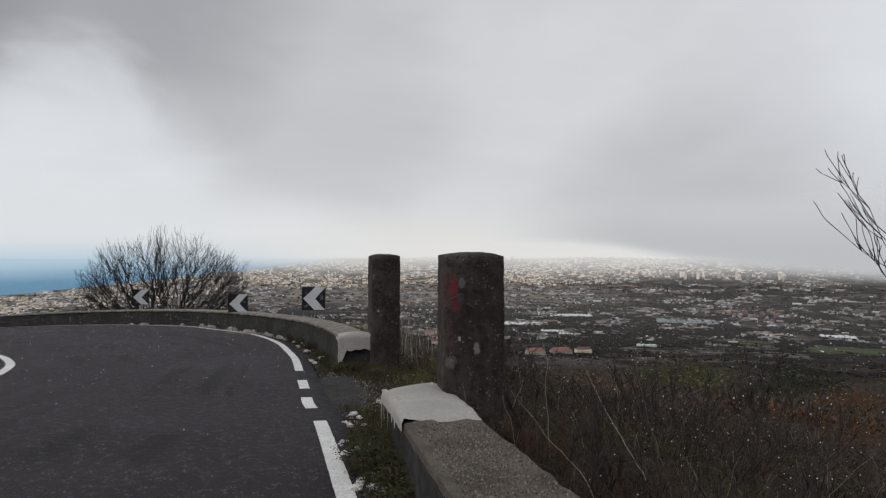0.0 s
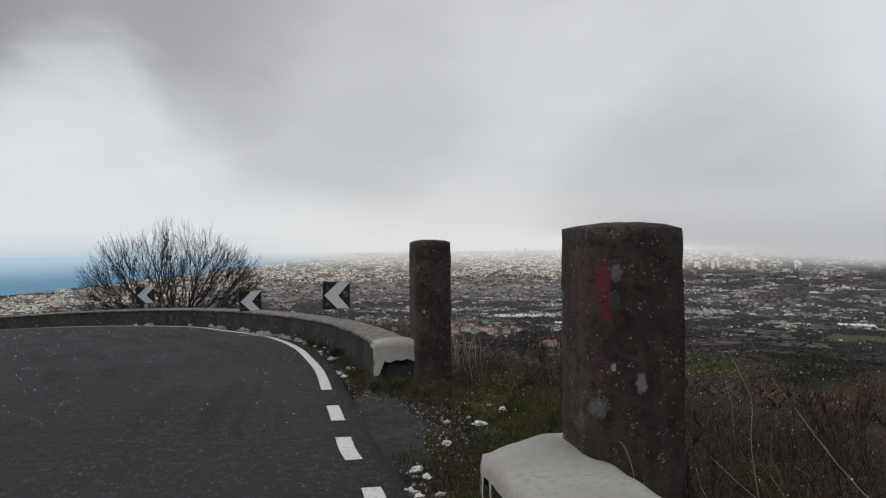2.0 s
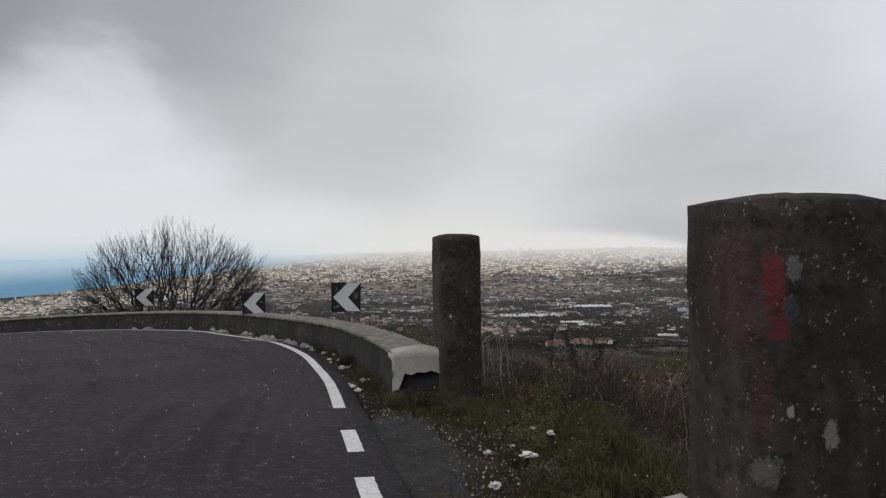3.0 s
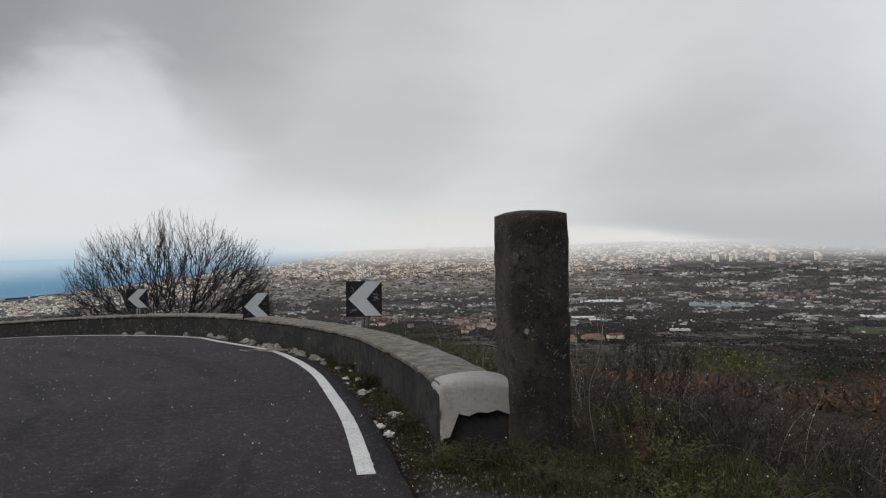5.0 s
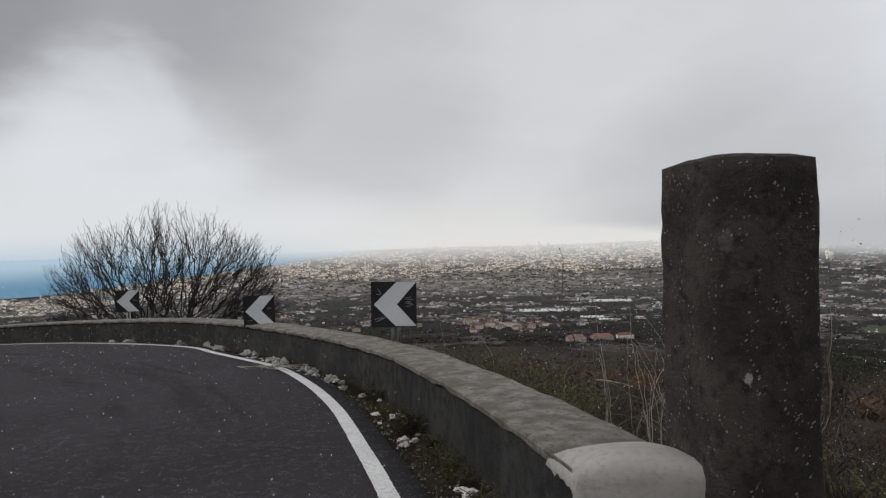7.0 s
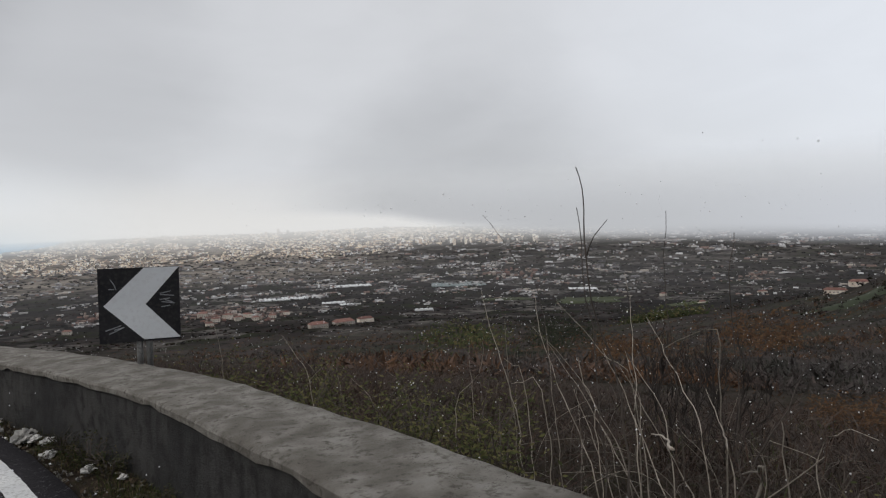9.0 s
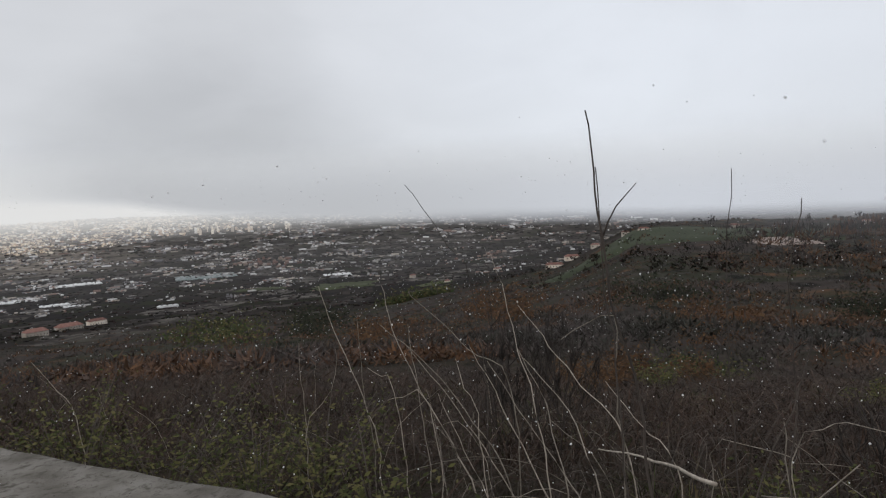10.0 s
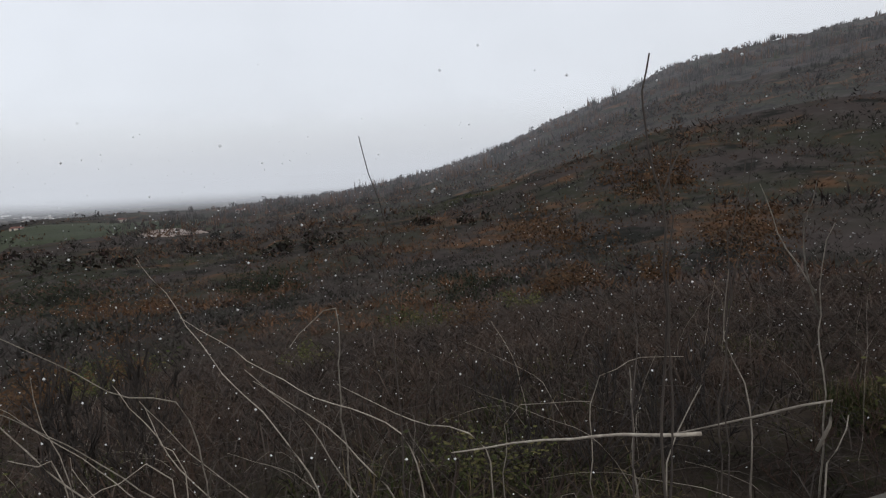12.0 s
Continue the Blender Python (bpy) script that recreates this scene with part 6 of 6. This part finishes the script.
# ---- litter and debris ----
def crumpled(x, y, size, seed, mat, name, label, flat=0.5):
    bm = bmesh.new()
    bmesh.ops.create_icosphere(bm, subdivisions=3, radius=1)
    for v in bm.verts:
        g = 0.65 + 0.6 * noise.noise(v.co * 1.9 + Vector((seed * 3.1, 0, 0))) + 0.45 * noise.noise(v.co * 3.7 + Vector((seed, 4, 0)))
        v.co = Vector((v.co.x * g * size, v.co.y * g * size * 0.7, max(v.co.z * g, -0.3) * size * flat))
    ob = part(name, bm, mat)
    ob.matrix_world = pose(x, y, road_z(x, y) - 0.02 + size * flat * 0.3, 0, 0, seed * 47)
    tagged(ob, label, "litter", "litter along the parapets")


M_PAPER = material("crumpled paper", ((0.6, 0.59, 0.57), (0.7, 0.69, 0.67), (0.4, 0.38, 0.35)), 12, 50, 0.9, 0.4, 60, vary=0.5)
M_BAG = material("teal plastic", ((0.25, 0.4, 0.38), (0.4, 0.5, 0.48), (0.3, 0.36, 0.35)), 9, 30, 0.45, 0.2, 40)
M_BLUEBAG = material("blue plastic", ((0.05, 0.09, 0.2), (0.08, 0.13, 0.27), (0.04, 0.06, 0.13)), 9, 30, 0.45, 0.2, 40)
M_STONE = material("rubble", ((0.38, 0.37, 0.35), (0.5, 0.485, 0.46), (0.26, 0.25, 0.23)), 10, 40, 0.95, 0.6, 50, vary=0.5)
rnd = random.Random(3)
for k in range(34):
    i = rnd.randrange(2, int(len(LONG) * 0.3))
    p = LONG[i]
    crumpled(p.x - rnd.uniform(0.08, 0.42), p.y - rnd.uniform(-0.05, 0.15), rnd.uniform(0.03, 0.085), k + 1, M_PAPER, "paper_scrap", "crumpled white paper scrap on the verge")
for k in range(46):
    p = rnd.choice([q for q in LONG if 21.2 < q.y < 26.3] if k < 36 else LONG[30:110])
    crumpled(p.x - rnd.uniform(-0.02, 0.2), p.y - rnd.uniform(0.08, 0.28), rnd.uniform(0.05, 0.13), k + 60, M_STONE, "rubble_stone", "pale grey rubble stone at the wall's foot", 0.75)
for k in range(22):
    cx, cy, far = ((1.92, 9.95, 0.16), (2.2, 8.7, 0.17), (2.0, 9.6, 0.2), (2.05, 12.2, 0.7))[(0, 1, 0, 1, 2, 3, 1)[k % 7]]
    crumpled(cx + rnd.gauss(0, far * 0.35), cy + rnd.gauss(0, far), rnd.uniform(0.025, 0.085), k + 130, M_PAPER, "paper_scrap", "crumpled white paper scrap on the verge", rnd.uniform(0.35, 0.7))
for k, (x, y, size) in enumerate(((1.7, 11.2, 0.1), (1.78, 11.05, 0.07), (1.7, 10.7, 0.09), (1.89, 10.68, 0.06), (1.76, 10.6, 0.08), (2.44, 13.56, 0.09), (2.3, 13.77, 0.06), (1.86, 12.85, 0.07), (2.24, 8.6, 0.11), (2.36, 8.55, 0.1), (2.3, 8.75, 0.07),
                                  (0.3, 15.7, 0.09), (0.26, 16.42, 0.08), (0.2, 16.55, 0.06), (0.33, 16.3, 0.05), (-0.24, 17.8, 0.08), (-0.85, 19.6, 0.07))):
    crumpled(x, y, size * 0.72, 300 + k, M_PAPER, "paper_scrap", "torn white paper scrap among verge weeds", 0.45)
crumpled(2.12, 9.6, 0.14, 171, M_PAPER, "plastic_bag", "torn white plastic bag beside the parapet", 0.6)
crumpled(2.5, 8.48, 0.07, 173, M_BLUEBAG, "plastic_bag", "scrap of blue plastic beside the parapet", 0.7)
crumpled(2.0, 9.55, 0.13, 151, M_BAG, "plastic_bag", "torn teal and white plastic bag beside the parapet", 0.5)
crumpled(2.3, 8.4, 0.06, 158, M_BAG, "plastic_bag", "scrap of blue-green plastic beside the parapet", 0.5)


def fallen_branch(x, y, seed):
    rnd = random.Random(seed)
    verts, faces = [], []
    for k in range(14):
        a = rnd.gauss(-0.35, 0.5)
        l = rnd.uniform(0.25, 0.7)
        bx, by = x + rnd.gauss(0, 0.22), y + rnd.gauss(0, 0.06)
        pts = []
        for i in range(4):
            px, py = bx + math.cos(a) * l * i / 3, by + math.sin(a) * l * i / 3
            pts.append((px, py, road_z(px, py) + 0.015 + 0.03 * rnd.random()))
        tube(verts, faces, pts, [0.008, 0.007, 0.005, 0.003], 4)
    tagged(mesh_object("fallen_branch", verts, faces, M_TWIG), "broken dry twigs lying across the white line", "twigs")


fallen_branch(-3.15, 22.2, 6)


def build_patch():
    """The worn patch of old asphalt between road and pillars."""
    verts, faces, n, rings = [], [], 72, 8
    for j in range(rings + 1):
        f = j / rings
        for k in range(n):
            a = 6.283 * k / n
            g = f * (1 + 0.35 * noise.noise(Vector((math.cos(a) * 2, math.sin(a) * 2, 1))) + 0.16 * noise.noise(Vector((math.cos(a) * 7, math.sin(a) * 7, 3))))
            x, y = 1.18 + (0.62 * math.cos(a) - 0.5 * math.sin(a)) * g, 12.75 + (0.15 * math.cos(a) + 2.15 * math.sin(a)) * g
            verts.append((x, y, ground_z(x, y) + 0.035 - 0.075 * max(0, f - 0.55) / 0.45 + 0.012 * noise.noise(Vector((x * 6, y * 6, 0)))))
    for j in range(rings):
        for k in range(n):
            i = (k + 1) % n
            faces.append((j * n + k, j * n + i, (j + 1) * n + i, (j + 1) * n + k))
    tagged(mesh_object("pavement", verts, faces, M_PATCH, smooth=True), "broken old asphalt beside the road edge", "asphalt", kind="structure")


build_patch()


def build_leaf_litter():
    rnd = random.Random(19)
    verts, faces = [], []
    for _ in range(6000):
        if rnd.random() < 0.65:
            p = LONG[rnd.randrange(0, int(len(LONG) * 0.6))]
            x, y = p.x - rnd.uniform(0.0, 0.5), p.y - rnd.uniform(-0.1, 0.1)
        else:
            y = rnd.uniform(7.5, 15)
            x = 2.15 + (10.1 - y) * 0.28 - rnd.uniform(-0.1, 0.35)
            if 10.6 < y < 14.8:
                continue
        s = rnd.uniform(0.008, 0.022)
        z = road_z(x, y) - 0.035 + rnd.uniform(0, 0.03)
        a = rnd.uniform(0, 6.283)
        u, v = Vector((math.cos(a), math.sin(a), rnd.uniform(-0.4, 0.4))) * s, Vector((-math.sin(a), math.cos(a), rnd.uniform(-0.4, 0.4))) * s * 0.6
        c = Vector((x, y, z))
        n = len(verts)
        verts += [c - u, c + v, c + u, c - v]
        faces.append((n, n + 1, n + 2, n + 3))
    tagged(mesh_object("leaf_litter", verts, faces, M_LEAVES), "dead brown leaves and crumbs along the verge", "leaves", kind="stuff")


build_leaf_litter()


def build_gravel():
    """Crumbs of stone and broken asphalt along the road's edge and over the worn patch."""
    rnd = random.Random(29)
    verts, faces = [], []
    for _ in range(9000):
        pick = rnd.random()
        if pick < 0.45:
            p = EDGE[rnd.randrange(60, 200)]
            q = EDGE[min(EDGE.index(p) + 1, len(EDGE) - 1)]
            way = (q - p).normalized()
            d = 0.26 + abs(rnd.gauss(0, 0.1))
            x, y = p.x + way.y * d + rnd.uniform(-0.06, 0.06), p.y - way.x * d + rnd.uniform(-0.1, 0.1)
        else:
            x, y = rnd.uniform(0.5, 2.4), rnd.uniform(10.6, 14.8)
            if x < 2.55 - 0.3 * (y - 8.3):
                continue
        s = 0.004 + 0.011 * rnd.random() ** 3
        z = max(road_z(x, y) - 0.05, ground_z(x, y)) + 0.012
        n = len(verts)
        for u, v, w in ((1, 0, 0), (0.3, 0.9, 0), (-0.8, 0.6, 0), (-0.8, -0.6, 0), (0.3, -0.9, 0), (0, 0, 0.9)):
            verts.append((x + u * s * rnd.uniform(0.7, 1.3), y + v * s * rnd.uniform(0.7, 1.3), z + w * s - (0.006 if w == 0 else 0)))
        for k in range(5):
            faces.append((n + k, n + (k + 1) % 5, n + 5))
    tagged(mesh_object("gravel", verts, faces, M_GRAVEL), "loose grey gravel and asphalt crumbs on the verge", "gravel", kind="stuff")


M_GRAVEL = palette("gravel", ((0.1, 0.095, 0.09), (0.06, 0.056, 0.054), (0.17, 0.16, 0.15), (0.3, 0.29, 0.27), (0.045, 0.042, 0.04), (0.08, 0.07, 0.058)))
build_gravel()


def build_snowfall():
    """Sparse snowflakes in the air over the road and slope."""
    rnd = random.Random(51)
    verts, faces = [], []
    for _ in range(15000):
        x, y, z = rnd.uniform(-10, 10), rnd.uniform(5, 27), -0.8 + 2.3 * rnd.random() ** 1.8
        if abs(x - 3.8 + 0.26 * y) < 2.1 and z > 0.2:
            continue
        s = rnd.uniform(0.0025, 0.0062)
        n = len(verts)
        verts += [(x - s, y, z), (x, y - s, z), (x + s, y, z), (x, y + s, z), (x, y, z + s), (x, y, z - s)]
        for k in range(4):
            j = (k + 1) % 4
            faces += [(n + k, n + j, n + 4), (n + j, n + k, n + 5)]
    tagged(mesh_object("snowflakes", verts, faces, M_SNOW), "sparse white snowflakes falling through the air", "snow", kind="stuff")


build_snowfall()
